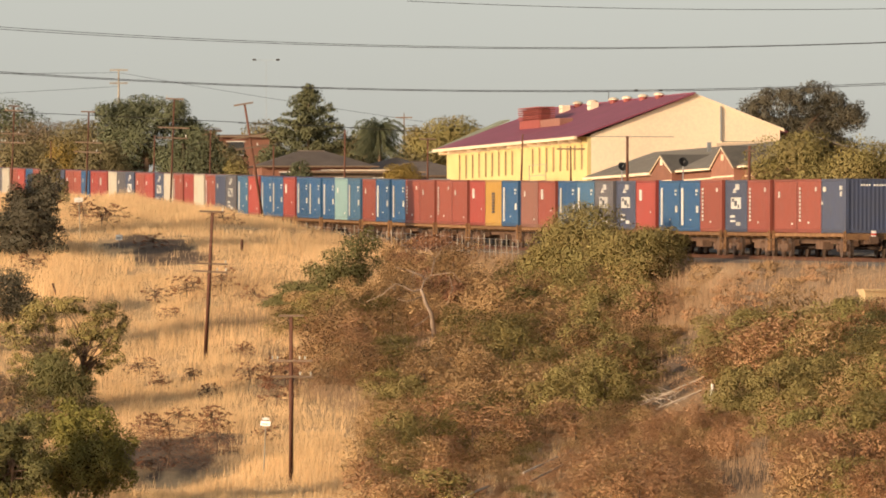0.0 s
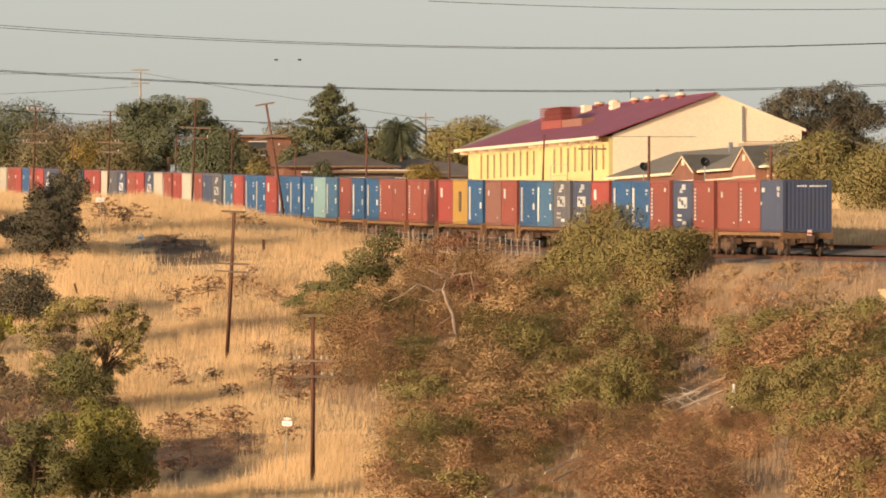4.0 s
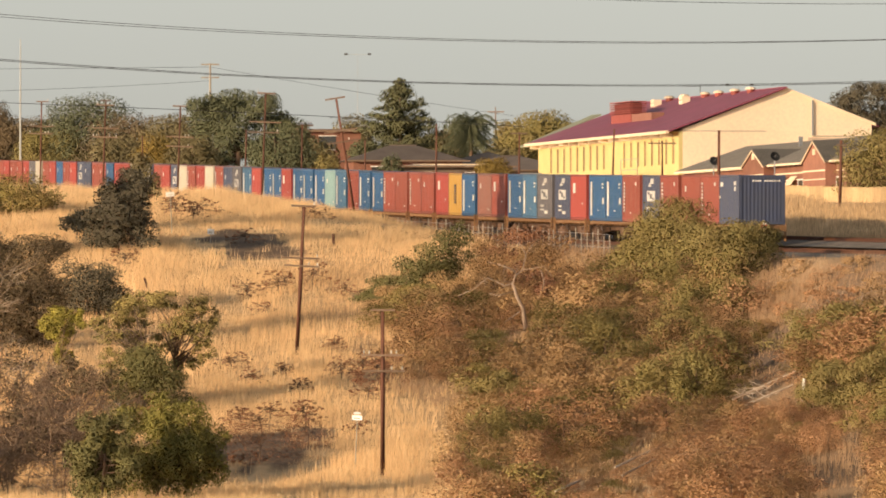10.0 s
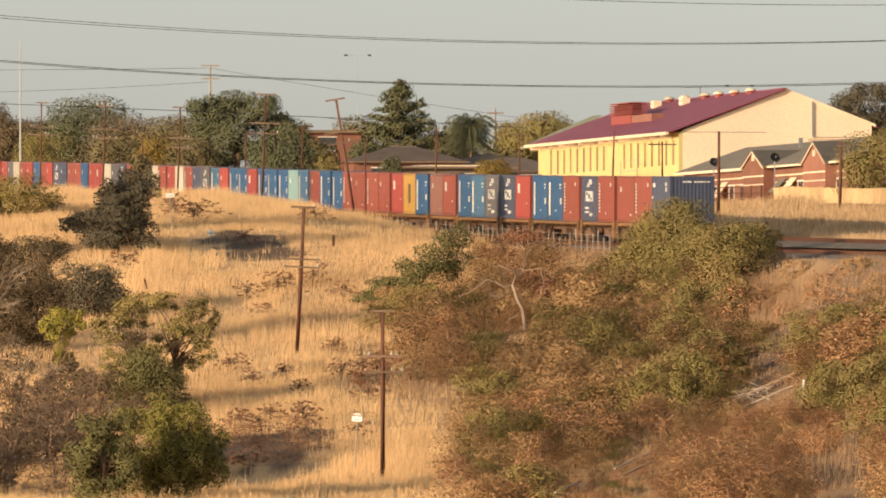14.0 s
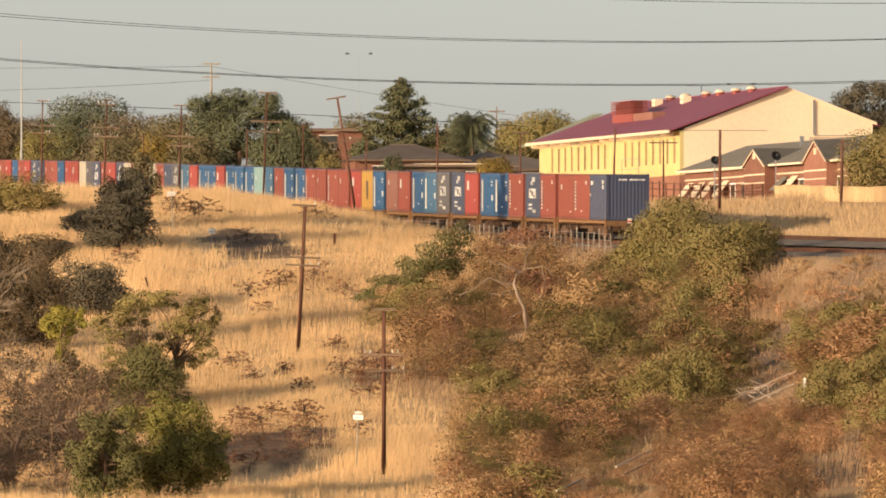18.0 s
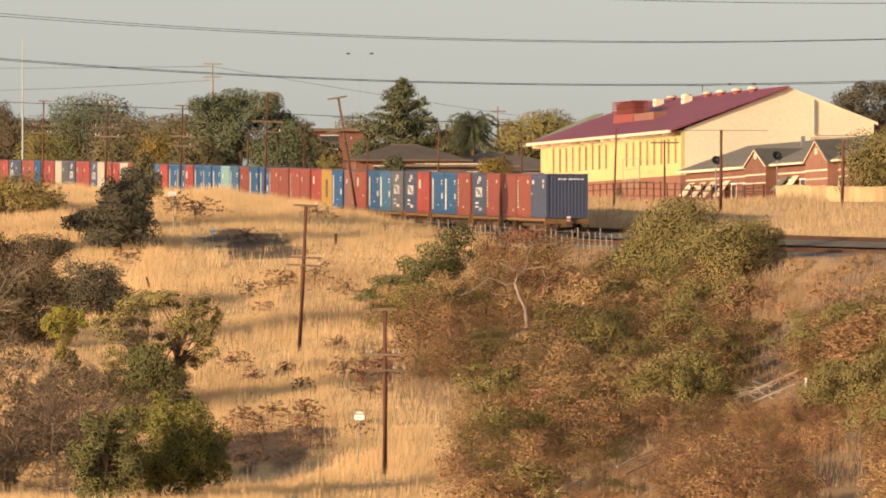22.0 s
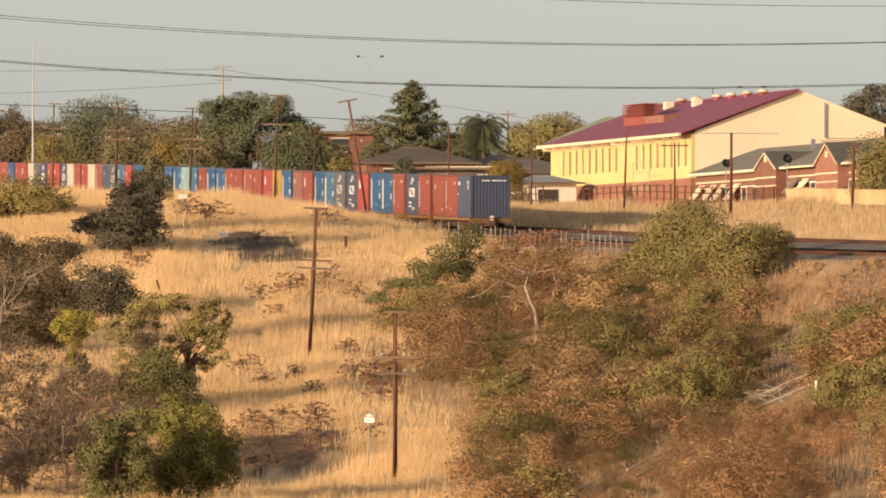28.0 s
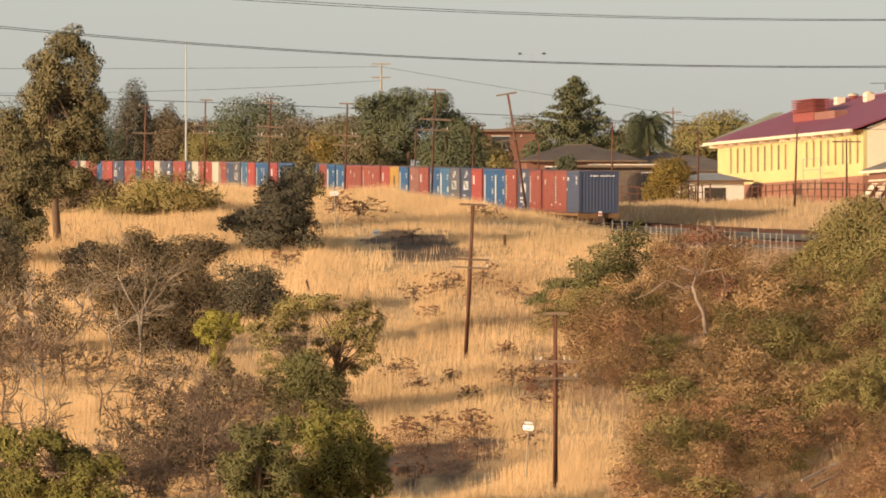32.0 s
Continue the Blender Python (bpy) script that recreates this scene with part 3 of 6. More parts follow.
M_FADEDRED = mat("faded_red_cladding", (0.42, 0.20, 0.15), 0.8, 0, (0.33, 0.15, 0.11), 1, 10, 0.1)
M_BRICK = mat("red_brick", (0.30, 0.14, 0.095), 0.9, 0, (0.22, 0.10, 0.07), 1.2, 20, 0.3)
M_SLATE = mat("grey_roofing", (0.21, 0.18, 0.145), 0.85, 0, (0.15, 0.13, 0.105), 0.8, 10, 0.3)
M_BROWNROOF = mat("brown_tiles", (0.20, 0.155, 0.125), 0.85, 0, (0.145, 0.112, 0.092), 0.8, 8, 0.3)
M_SANDWALL = mat("sandstone_wall", (0.60, 0.43, 0.24), 0.9, 0, (0.42, 0.30, 0.165), 0.9, 8, 0.3)
M_GLASS = mat("window_glass", (0.05, 0.05, 0.05), 0.12, 0, (0.04, 0.04, 0.04), 1, 4, 0, spec=0.6)
M_BLIND = mat("brown_blind", (0.36, 0.25, 0.115), 0.5, 0, (0.29, 0.20, 0.095), 1, 6, 0)
M_FENCE = mat("brown_fence", (0.17, 0.08, 0.05), 0.9, 0, (0.1, 0.05, 0.035), 1, 12, 0.2)
M_DISH = mat("dish_mesh", (0.10, 0.10, 0.10), 0.6, 0.3, (0.07, 0.07, 0.07), 2, 12, 0)
M_GREENROOF = mat("pale_green_roofing", (0.36, 0.38, 0.26), 0.8, 0, (0.3, 0.31, 0.22), 0.6, 8, 0.1)


def prism(bm, pts, y0, y1):
    """An upright polygon (x, z) pulled from y0 to y1."""
    a = [bm.verts.new((x, y0, z)) for x, z in pts]
    b = [bm.verts.new((x, y1, z)) for x, z in pts]
    bm.faces.new(a)
    bm.faces.new(b[::-1])
    for i in range(len(pts)):
        bm.faces.new((a[i], b[i], b[(i + 1) % len(pts)], a[(i + 1) % len(pts)]))


def slab(bm, p, q, y0, y1, t):
    """A roof slab over the line p-q of (x, z), t thick."""
    prism(bm, (p, q, (q[0], q[1] + t), (p[0], p[1] + t)), y0, y1)


M_WINFRAME = mat("tan_window_frame", (0.32, 0.22, 0.11), 0.6, 0, (0.26, 0.18, 0.09), 2, 20, 0.05)


def hall():
    e = empty("hall", pose(17.5, 835, 11.2, 0, 0, 10.5), "yellow and cream rendered hall with a maroon metal roof", "building")
    L, W, eave, ridge, rx, base = 54.4, 14.6, 5.0, 8.1, 8.0, 1.7
    part("brick_base", boxes((-0.05, W, -0.05, L, -2.5, base)), M_BRICK, e, "red brick plinth")
    wall = bmesh.new()
    n, pitch = 19, 2.62
    starts = [1.5 + i * pitch for i in range(n) if i not in (8, 9)]
    edge = 0.0
    for s in starts + [L + 9]:
        box(wall, 0.0, 0.3, edge, min(s, L), base, eave)
        edge = s + 0.85
        if s < L:
            box(wall, 0.0, 0.3, s, s + 0.85, base, 2.6)
            box(wall, 0.0, 0.3, s, s + 0.85, 4.45, eave)
    part("wall", wall, M_YELLOW, e, "yellow rendered side wall")
    for s in starts:
        w = part("window", boxes((0.05, 0.09, s, s + 0.85, 2.6, 4.45)), M_BLIND, e)
        part("frame", boxes((0.02, 0.12, s, s + 0.06, 2.6, 4.45), (0.02, 0.12, s + 0.79, s + 0.85, 2.6, 4.45), (0.03, 0.12, s + 0.06, s + 0.79, 3.5, 3.58)), M_WINFRAME, w)
    gb = bmesh.new()
    prism(gb, ((0.3, base), (W, base), (W, eave + 0.55), (rx, ridge), (0.3, eave + 0.15)), 0.0, 0.3)
    part("gable_wall", gb, M_CREAM, e, "large cream rendered gable wall")
    part("patch", boxes((9.8, 14.3, -0.012, 0.0, base + 0.2, 4.55)), M_PINKISH, e, "pinkish repaired patch of render")
    part("ledge", boxes((0.3, 6.6, -0.03, 0.0, 4.98, 5.03)), M_GREYWOOD, e)
    part("ledge", boxes((10.2, W, -0.03, 0.0, 4.62, 4.68)), M_GREYWOOD, e)
    part("downpipe", boxes((10.05, 10.17, -0.12, 0.0, 4.7, 7.3)), M_GALV, e)
    vg = bmesh.new()
    slab(vg, (rx, ridge - 0.02), (W + 0.3, eave + 0.42), -0.1, 0.016, 0.22)
    part("verge_board", vg, M_CREAM, e, "cream verge board")
    fb = bmesh.new()
    prism(fb, ((0.3, base), (W, base), (W, eave + 0.55), (rx, ridge), (0.3, eave + 0.15)), L - 0.3, L)
    part("far_gable", fb, M_CREAM, e)
    part("back_wall", boxes((W - 0.3, W, 0.3, L - 0.3, base, eave + 0.5)), M_CREAM, e)
    rb = bmesh.new()
    slab(rb, (-0.9, eave - 0.1), (rx, ridge + 0.05), -0.35, L + 0.6, 0.12)
    roof = part("roof", rb, M_MAROON, e, "maroon corrugated metal roofing")
    r2 = bmesh.new()
    slab(r2, (rx, ridge + 0.05), (W + 0.6, eave + 0.35), 0.02, L + 0.6, 0.12)
    part("roof", r2, M_MAROON, e)
    part("ridge_cap", boxes((rx - 0.15, rx + 0.15, -0.35, L, ridge + 0.12, ridge + 0.2)), M_MAROON, roof)
    part("gutter", boxes((-1.05, -0.85, -0.4, L + 0.6, eave - 0.2, eave + 0.02)), M_CREAM, e)
    for i in range(14):
        y = 2.0 + i * 3.9
        part("eave_bracket", boxes((-0.95, 0.0, y, y + 0.18, eave - 0.42, eave - 0.14)), M_CREAM, e)
    part("verge", boxes((-0.9, 3.0, L + 0.6, L + 0.9, eave - 0.1, eave + 0.1)), M_GREENROOF, e)
    # plant tower with louvres
    t = part("plant_tower", boxes((2.5, 3.6, 30.0, 37.8, 4.8, 6.9)), M_REDPAINT, e, "dark red rooftop plant room")
    part("core", boxes((2.7, 3.4, 30.4, 37.4, 6.9, 7.75)), M_REDPAINT, t)
    part("lower_room", boxes((2.55, 3.55, 22.5, 30.0, 4.8, 6.85)), M_FADEDRED, t, "faded pinkish red cladding")
    for i in range(6):
        z = 6.98 + i * 0.165
        part("louvre", boxes((2.4, 3.7, 29.9, 37.9, z, z + 0.075)), M_REDPAINT, t)
    for x, y in ((6.2, 39.4), (6.2, 28.6)):
        u = part("roof_unit", boxes((x, x + 0.62, y, y + 1.3, 6.8, 8.2)), M_CREAM, e, "cream rooftop air unit")
        for z in (7.3, 7.6, 7.9):
            part("grille", boxes((x - 0.02, x, y + 0.1, y + 1.2, z, z + 0.08)), M_GREYWOOD, u)
    for y in (40.2, 34.5, 26.7, 21.7, 15.8, 10.1):
        vb = bmesh.new()
        tube(vb, [(7.6, y, 7.6), (7.6, y, 8.32)], [0.3, 0.3], 10)
        v = part("roof_vent", vb, M_REDPAINT, e)
        cb = bmesh.new()
        tube(cb, [(7.6, y, 8.32), (7.6, y, 8.4), (7.6, y, 8.52)], [0.42, 0.42, 0.2], 10)
        part("cap", cb, M_CREAM, v, "cream vent cap")
    gr = bmesh.new()
    slab(gr, (-0.6, eave - 0.2), (5.2, eave + 2.3), L + 0.7, L + 4.5, 0.12)
    part("annexe_roof", gr, M_GREENROOF, e, "pale green roof behind the hall")
    an = bmesh.new()
    tube(an, [(8.0, 30.5, 8.0), (8.0, 30.5, 9.1)], 0.03, 5)
    tube(an, [(7.2, 31.6, 9.05), (8.8, 29.4, 9.05)], 0.025, 5)
    for k in range(5):
        tube(an, [(7.2 + 0.4 * k - 0.2, 31.6 - 0.55 * k - 0.2, 9.05), (7.2 + 0.4 * k + 0.2, 31.6 - 0.55 * k + 0.2, 9.05)], 0.015, 4)
    part("aerial", an, M_DISH, e, "thin television aerial")
    st = bmesh.new()
    for y in (9.0, 15.2):
        tube(st, [(-1.3, y, 0.8), (-1.3, y, 3.1)], 0.035, 5)
    for z in (1.6, 2.3, 3.1):
        tube(st, [(-1.3, 9.0, z), (-1.3, 15.2, z)], 0.03, 5)
    for k in range(9):
        tube(st, [(-1.3, 9.6 + 0.6 * k, 0.8), (-1.3, 9.6 + 0.6 * k, 1.6)], 0.018, 4)
    part("stair_rail", st, M_GREYWOOD, e, "thin metal stair handrail")
    return e


hall()


def terrace():
    e = empty("terrace_house", pose(26.3, 735, 9.9, 0, 0, 10.5), "red brick terrace with grey roof and small front gables", "house")
    L, D, ev = 52.0, 9.0, 2.35
    part("wall", boxes((0, 0.3, 0, L, -1.5, ev)), M_BRICK, e, "red brick front wall")
    part("end_wall", boxes((0.3, D, 0, 0.3, -1.5, ev)), M_BRICK, e)
    part("end_wall", boxes((0.3, D, L - 0.3, L, -1.5, ev)), M_BRICK, e)
    part("back_wall", boxes((D - 0.3, D, 0.3, L - 0.3, -1.5, ev)), M_BRICK, e)
    part("band", boxes((-0.03, 0.0, 0, L, 1.8, 1.9), (-0.03, 0.0, 0, L, 1.38, 1.45)), M_CREAM, e, "cream brick band")
    part("gutter", boxes((-0.6, -0.46, -0.4, L + 0.4, ev + 0.02, ev + 0.14)), M_CREAM, e, "cream painted gutter board")
    rb = bmesh.new()
    slab(rb, (-0.5, ev + 0.1), (4.5, ev + 1.85), -0.4, L + 0.4, 0.1)
    part("roof", rb, M_SLATE, e, "dark grey roof sheets")
    r2 = bmesh.new()
    slab(r2, (4.5, ev + 1.85), (D + 0.5, ev + 0.1), -0.4, L + 0.4, 0.1)
    part("roof", r2, M_SLATE, e)
    for y0, w, h in ((2.6, 7.4, 1.4), (21.8, 7.2, 1.15)):
        gb = bmesh.new()
        gb2 = bmesh.new()
        v = [(-0.75, y0, ev), (-0.75, y0 + w, ev), (-0.75, y0 + w / 2, ev + h)]
        w2 = [(3.6, y, z) for _, y, z in v]
        for tri in (v, w2[::-1]):
            gb.faces.new([gb.verts.new(p) for p in tri])
        box(gb, -0.75, 0.0, y0 + 0.3, y0 + w - 0.3, -1.5, ev)
        g = part("front_gable", gb, M_BRICK, e, "brick front gable")
        for a, b in ((0, 2), (1, 2)):
            p, q = Vector(v[a]), Vector(v[b])
            bm = bmesh.new()
            vs = [bm.verts.new(c) for c in (p + Vector((-0.1, 0, 0.02)), q + Vector((-0.1, 0, 0.02)), q + Vector((4.3, 0, 0.02)), p + Vector((4.3, 0, 0.02)))]
            vs2 = [bm.verts.new(c.co + Vector((0, 0, 0.12))) for c in vs]
            bm.faces.new(vs[::-1])
            bm.faces.new(vs2)
            for k in range(4):
                bm.faces.new((vs[k], vs[(k + 1) % 4], vs2[(k + 1) % 4], vs2[k]))
            part("gable_roof", bm, M_SLATE, g)
            tb = bmesh.new()
            tube(tb, [p + Vector((-0.12, 0, 0.0)), q + Vector((-0.12, 0, 0.0))], 0.042, 4)
            part("bargeboard", tb, M_CREAM, g, "cream bargeboard")
        part("band", boxes((-0.78, -0.75, y0 + 0.3, y0 + w - 0.3, 1.8, 1.9), (-0.78, -0.75, y0 + 0.3, y0 + w - 0.3, 1.25, 1.32)), M_CREAM, g)
        part("plaque", boxes((-0.8, -0.75, y0 + w / 2 - 0.35, y0 + w / 2 + 0.35, ev + 0.55, ev + 0.95)), M_CREAM, g)
    for y in (1.2, 13.0, 16.5, 31.0, 35.0, 40.5, 46.5):
        w = part("window", boxes((-0.03, 0.0, y, y + 1.5, 0.2, 1.35)), M_GLASS, e)
        part("frame", boxes((-0.05, -0.03, y - 0.12, y, 0.1, 1.45), (-0.05, -0.03, y + 1.5, y + 1.62, 0.1, 1.45), (-0.05, -0.03, y, y + 1.5, 1.35, 1.45), (-0.05, -0.03, y, y + 1.5, 0.1, 0.2)), M_WHITE, w)
    for y, up in ((15.0, 0), (18.2, 1), (37.0, 0), (41.5, 0), (45.0, 0), (49.0, 0)):
        bm = bmesh.new()
        prism(bm, ((-0.85, 0.55 + 0.15 * up), (-0.02, 1.6), (-0.02, 1.66), (-0.88, 0.6 + 0.15 * up)), y, y + 1.9)
        part("awning", bm, M_SLATE if up else M_CREAM, e, "striped window awning")
    cb = boxes((3.3, 3.55, 29.4, 29.65, ev + 1.0, ev + 2.2))
    part("flue", cb, M_GALV, e, "pale metal flue")
    return e


terrace()


def dish(a, d, b, r):
    p = spot(a, d)
    z = b / F * d - p.z
    e = empty("satellite_dish", Matrix.Translation(p), "dark mesh satellite dish on a thin mast", "satellite dish", "satellite dishes")
    bm = bmesh.new()
    tube(bm, [(0, 0, -0.3), (0, 0, z)], 0.045, 6)
    part("mast", bm, M_GALV, e)
    db = bmesh.new()
    rings = []
    for k in range(4):
        rr, dep = r * k / 3, 0.28 * r * (k / 3) ** 2
        rings.append([db.verts.new((rr * math.cos(i * math.pi / 8), -dep, rr * math.sin(i * math.pi / 8))) for i in range(16)] if k else [db.verts.new((0, 0, 0))])
    for i in range(16):
        db.faces.new((rings[0][0], rings[1][i], rings[1][(i + 1) % 16]))
        for k in (1, 2):
            db.faces.new((rings[k][i], rings[k + 1][i], rings[k + 1][(i + 1) % 16], rings[k][(i + 1) % 16]))
    bmesh.ops.solidify(db, geom=db.faces[:], thickness=0.02)
    o = part("reflector", db, M_DISH, e)
    o.matrix_basis = pose(0, -0.05, z, -25, 0, 25)
    fb = bmesh.new()
    tube(fb, [(0, 0, 0), (0, -r * 0.9, 0.0)], 0.02, 4)
    f = part("feed_arm", fb, M_GALV, e)
    f.matrix_basis = o.matrix_basis


dish(481, 742, 334, 0.32)
dish(589, 745, 342, 0.34)


def long_wall():
    e = empty("garden_wall", Matrix(), "weathered sandstone-coloured garden wall", "wall")
    n = 26
    for i in range(n):
        k0, k1 = i / n, (i + 1) / n
        p, q = [Vector(((591 + 330 * k) / F * (738 - 62 * k), 738 - 62 * k, 0)) for k in (k0, k1)]
        top = 10.62 - 1.0 * (k0 + k1) / 2
        bm = bmesh.new()
        d = (q - p)
        ang = math.degrees(math.atan2(d.y, d.x))
        box(bm, 0, d.length - 0.02, -0.15, 0.15, -2.5, 0.0)
        box(bm, 0, d.length - 0.02, -0.2, 0.2, 0.0, 0.1)
        o = part("wall_panel", bm, M_SANDWALL, e)
        o.matrix_basis = pose(p.x, p.y, top + random.uniform(-0.05, 0.05), 0, 0, ang)


long_wall()


def rail_fence(name, pts, h, gap, mat_post, mat_rail, rails, label, pw=0.06, jitter=0.05):
    """Posts along a line of (bearing, distance), with rails or strands between."""
    e = empty(name, Matrix(), label, "fence")
    line = [spot(a, d) for a, d in pts]
    posts = []
    for p, q in zip(line, line[1:]):
        n = max(1, int((q - p).length / gap))
        for i in range(n):
            v = p.lerp(q, i / n)
            posts.append(Vector((v.x, v.y, ground(v.x, v.y))))
    posts = posts[:300]
    pm = mesh_of(boxes((-pw, pw, -pw, pw, -0.4, h)), "post")
    pm.materials.append(mat_post)
    for v in posts:
        o = new("post", pm)
        o.parent = e
        o.matrix_basis = Matrix.Translation(v + Vector((0, 0, random.uniform(-jitter, jitter)))) @ pose(0, 0, 0, random.uniform(-2, 2), random.uniform(-2, 2), 8)
    for z in rails:
        bm = bmesh.new()
        tube(bm, [v + Vector((0, 0, z)) for v in posts], 0.007 if mat_rail is M_GALV else 0.035, 4)
        part("rail" if mat_rail is not M_GALV else "strand", bm, mat_rail, e)
    return e


M_POST = mat("pale_post", (0.46, 0.41, 0.34), 0.9, 0, (0.33, 0.29, 0.24), 3, 20, 0.2)


def trackside(a_from, a_to, off):
    """(bearing, distance) pairs along the track at offset off."""
    out = []
    for y in np.arange(560, 1100, 12.0):
        x = track_x(y) + off
        a = x / y * F
        if a_from >= a >= a_to:
            out.append((a, y))
    return out


rail_fence("wire_fence", trackside(330, -900, -4.4), 1.15, 1.8, M_POST, M_GALV, (0.4, 0.75, 1.1), "pale post and wire fence along the railway", 0.025, 0.25)
rail_fence("boundary_fence", ((228, 815), (300, 800), (420, 775), (585, 752)), 1.5, 2.4, M_FENCE, M_FENCE, (0.5, 1.0, 1.4), "dark brown post and rail fence behind the railway", 0.045)
rail_fence("boundary_fence", ((-350, 960), (-160, 905), (60, 860), (170, 835)), 1.6, 2.6, M_FENCE, M_FENCE, (0.5, 1.0, 1.5), "dark brown post and rail fence behind the railway", 0.045)


def bungalow(a, d, w, wall_top, ridge_top, roof_mat, wall_mat, turn, label, deep=8.0, hip=True):
    """A low house; tops given as rises, w across in metres."""
    p = spot(a, d)
    e = empty("bungalow", Matrix.Translation(p) @ pose(0, 0, 0, 0, 0, turn), label, "house")
    zt, zr = wall_top / F * d - p.z, ridge_top / F * d - p.z
    bm = bmesh.new()
    box(bm, -w / 2, w / 2, 0, deep, -1.0, zt)
    part("wall", bm, wall_mat, e)
    rb = bmesh.new()
    o, ins = 0.6, (deep / 2 if hip else 0.0)
    lo = [rb.verts.new(c) for c in ((-w / 2 - o, -o, zt), (w / 2 + o, -o, zt), (w / 2 + o, deep + o, zt), (-w / 2 - o, deep + o, zt))]
    r0, r1 = rb.verts.new((-w / 2 - o + ins, deep / 2, zr)), rb.verts.new((w / 2 + o - ins, deep / 2, zr))
    for f in ((lo[0], lo[1], r1, r0), (lo[2], lo[3], r0, r1), (lo[1], lo[2], r1), (lo[3], lo[0], r0), (lo[3], lo[2], lo[1], lo[0])):
        rb.faces.new(f)
    r = part("roof", rb, roof_mat, e)
    part("ridge_cap", boxes((-w / 2 - o + ins, w / 2 + o - ins, deep / 2 - 0.12, deep / 2 + 0.12, zr - 0.05, zr + 0.06)), roof_mat, r)
    part("fascia", boxes((-w / 2 - o, w / 2 + o, -o - 0.05, -o, zt - 0.08, zt + 0.06)), M_ARM, e)
    for k in range(int(w // 4)):
        x = -w / 2 + 1.5 + k * 4
        wd = part("window", boxes((x, x + 1.6, -0.03, 0, zt - 1.7, zt - 0.5)), M_GLASS, e)
        part("frame", boxes((x - 0.08, x + 1.68, -0.05, -0.03, zt - 0.5, zt - 0.42), (x - 0.08, x + 1.68, -0.05, -0.03, zt - 1.78, zt - 1.7)), M_WHITE, wd)
    return e


bungalow(-60, 930, 9.0, 335, 364, M_BROWNROOF, M_BRICK, 6, "low house with dark brown tiled hip roof")
bungalow(60, 960, 7.0, 325, 352, M_BROWNROOF, M_BRICK, -15, "low house with brown roof among trees")
bungalow(140, 930, 8.5, 318, 345, M_BROWNROOF, M_BROWNROOF, 12, "brown-roofed house beside the hall")
bungalow(165, 870, 4.5, 300, 313, M_GALV, M_WHITE, 10, "small white shed with a flat metal roof", 4.0)
bungalow(20, 905, 9.0, 325, 329, M_CREAM, M_BROWNROOF, 4, "long low carport with a pale roof edge", 4.0)
bungalow(-195, 1050, 5.4, 388, 392, M_ARM, M_BRICK, 3, "plain brick block with a pale parapet", 9.0, False)
bungalow(-265, 1130, 3.0, 398, 404, M_GALV, M_BRICK, 3, "small cream building far behind trees", 6.0, False)


bungalow(-1075, 1400, 5.6, 406, 412, M_ARM, M_CREAM, 3, "plain cream building far behind gum trees", 6.0, False)


# ---- masts ----
M_MAST = mat("mast_grey", (0.42, 0.42, 0.40), 0.7, 0, (0.36, 0.36, 0.34), 0.5, 4, 0)
def mast(name, a, d, b, r, material, label, arms=()):
    p = spot(a, d)
    h = b / F * d - p.z
    e = empty(name, Matrix.Translation(p), label, "mast")
    bm = bmesh.new()
    tube(bm, [(0, 0, -0.5), (0, 0, h * 0.55), (0, 0, h)], [r * 1.5, r, r * 0.5], 8)
    part("shaft", bm, material, e)
    for dz, half, th in arms:
        part("arm", boxes((-half, half, -th, th, h - dz - th, h - dz + th)), material, e)
    return e


mast("radio_mast", -746, 1130, 550, 0.085, M_MAST, "tall slim pale grey radio mast")
tp = mast("transmission_pole", -410, 1250, 508, 0.17, M_POST, "pale transmission pole with short crossarms", ((0.15, 1.0, 0.08), (1.6, 1.0, 0.08)))
lm = mast("floodlight_mast", -149, 1300, 524, 0.028, M_MAST, "thin grey floodlight mast with two lamp heads", ((0.05, 1.35, 0.012),))
for sx in (-1.35, 1.35):
    o = part("lamp_head", boxes((sx - 0.2, sx + 0.2, -0.3, 0.3, -0.1, 0.1)), M_DISH, lm)
    o.location.z = 524 / F * 1300 - spot(-149, 1300).z
lm2 = mast("floodlight_mast", 527, 1300, 470, 0.028, M_MAST, "thin grey floodlight mast behind the hall", ((0.05, 1.4, 0.012),))
for sx in (-1.4, 1.4):
    o = part("lamp_head", boxes((sx - 0.2, sx + 0.2, -0.3, 0.3, -0.1, 0.1)), M_DISH, lm2)
    o.location.z = 470 / F * 1300 - spot(527, 1300).z
mast("distant_pole", 95, 1200, 430, 0.1, M_ARM, "thin distant pole among trees", ((0.5, 0.9, 0.06),))


# ---- signs and small things on the slope ----
def little_sign(a, d, b, w, h, label):
    p = spot(a, d)
    z = b / F * d - p.z
    e = empty("sign", Matrix.Translation(p) @ pose(0, 0, 0, 0, random.uniform(-3, 3), -12), label, "sign")
    bm = bmesh.new()
    tube(bm, [(0, 0.04, -0.4), (0, 0.04, z + h + 0.12)], 0.03, 6)
    part("post", bm, M_GREYWOOD, e)
    plate = part("plate", boxes((-w / 2, w / 2, -0.02, 0.02, z, z + h)), M_WHITE, e)
    if h < 0.24:
        ov = bmesh.new()
        tube(ov, [(0, -0.021, z + h + 0.1), (0, 0.02, z + h + 0.1)], 0.06, 14)
        for v in ov.verts:
            v.co.x *= 3.0
        part("oval_plate", ov, M_WHITE, e)
    part("lettering", boxes((-w * 0.3, w * 0.3, -0.026, -0.02, z + h * 0.3, z + h * 0.48)), M_GREYWOOD, plate)
    return e


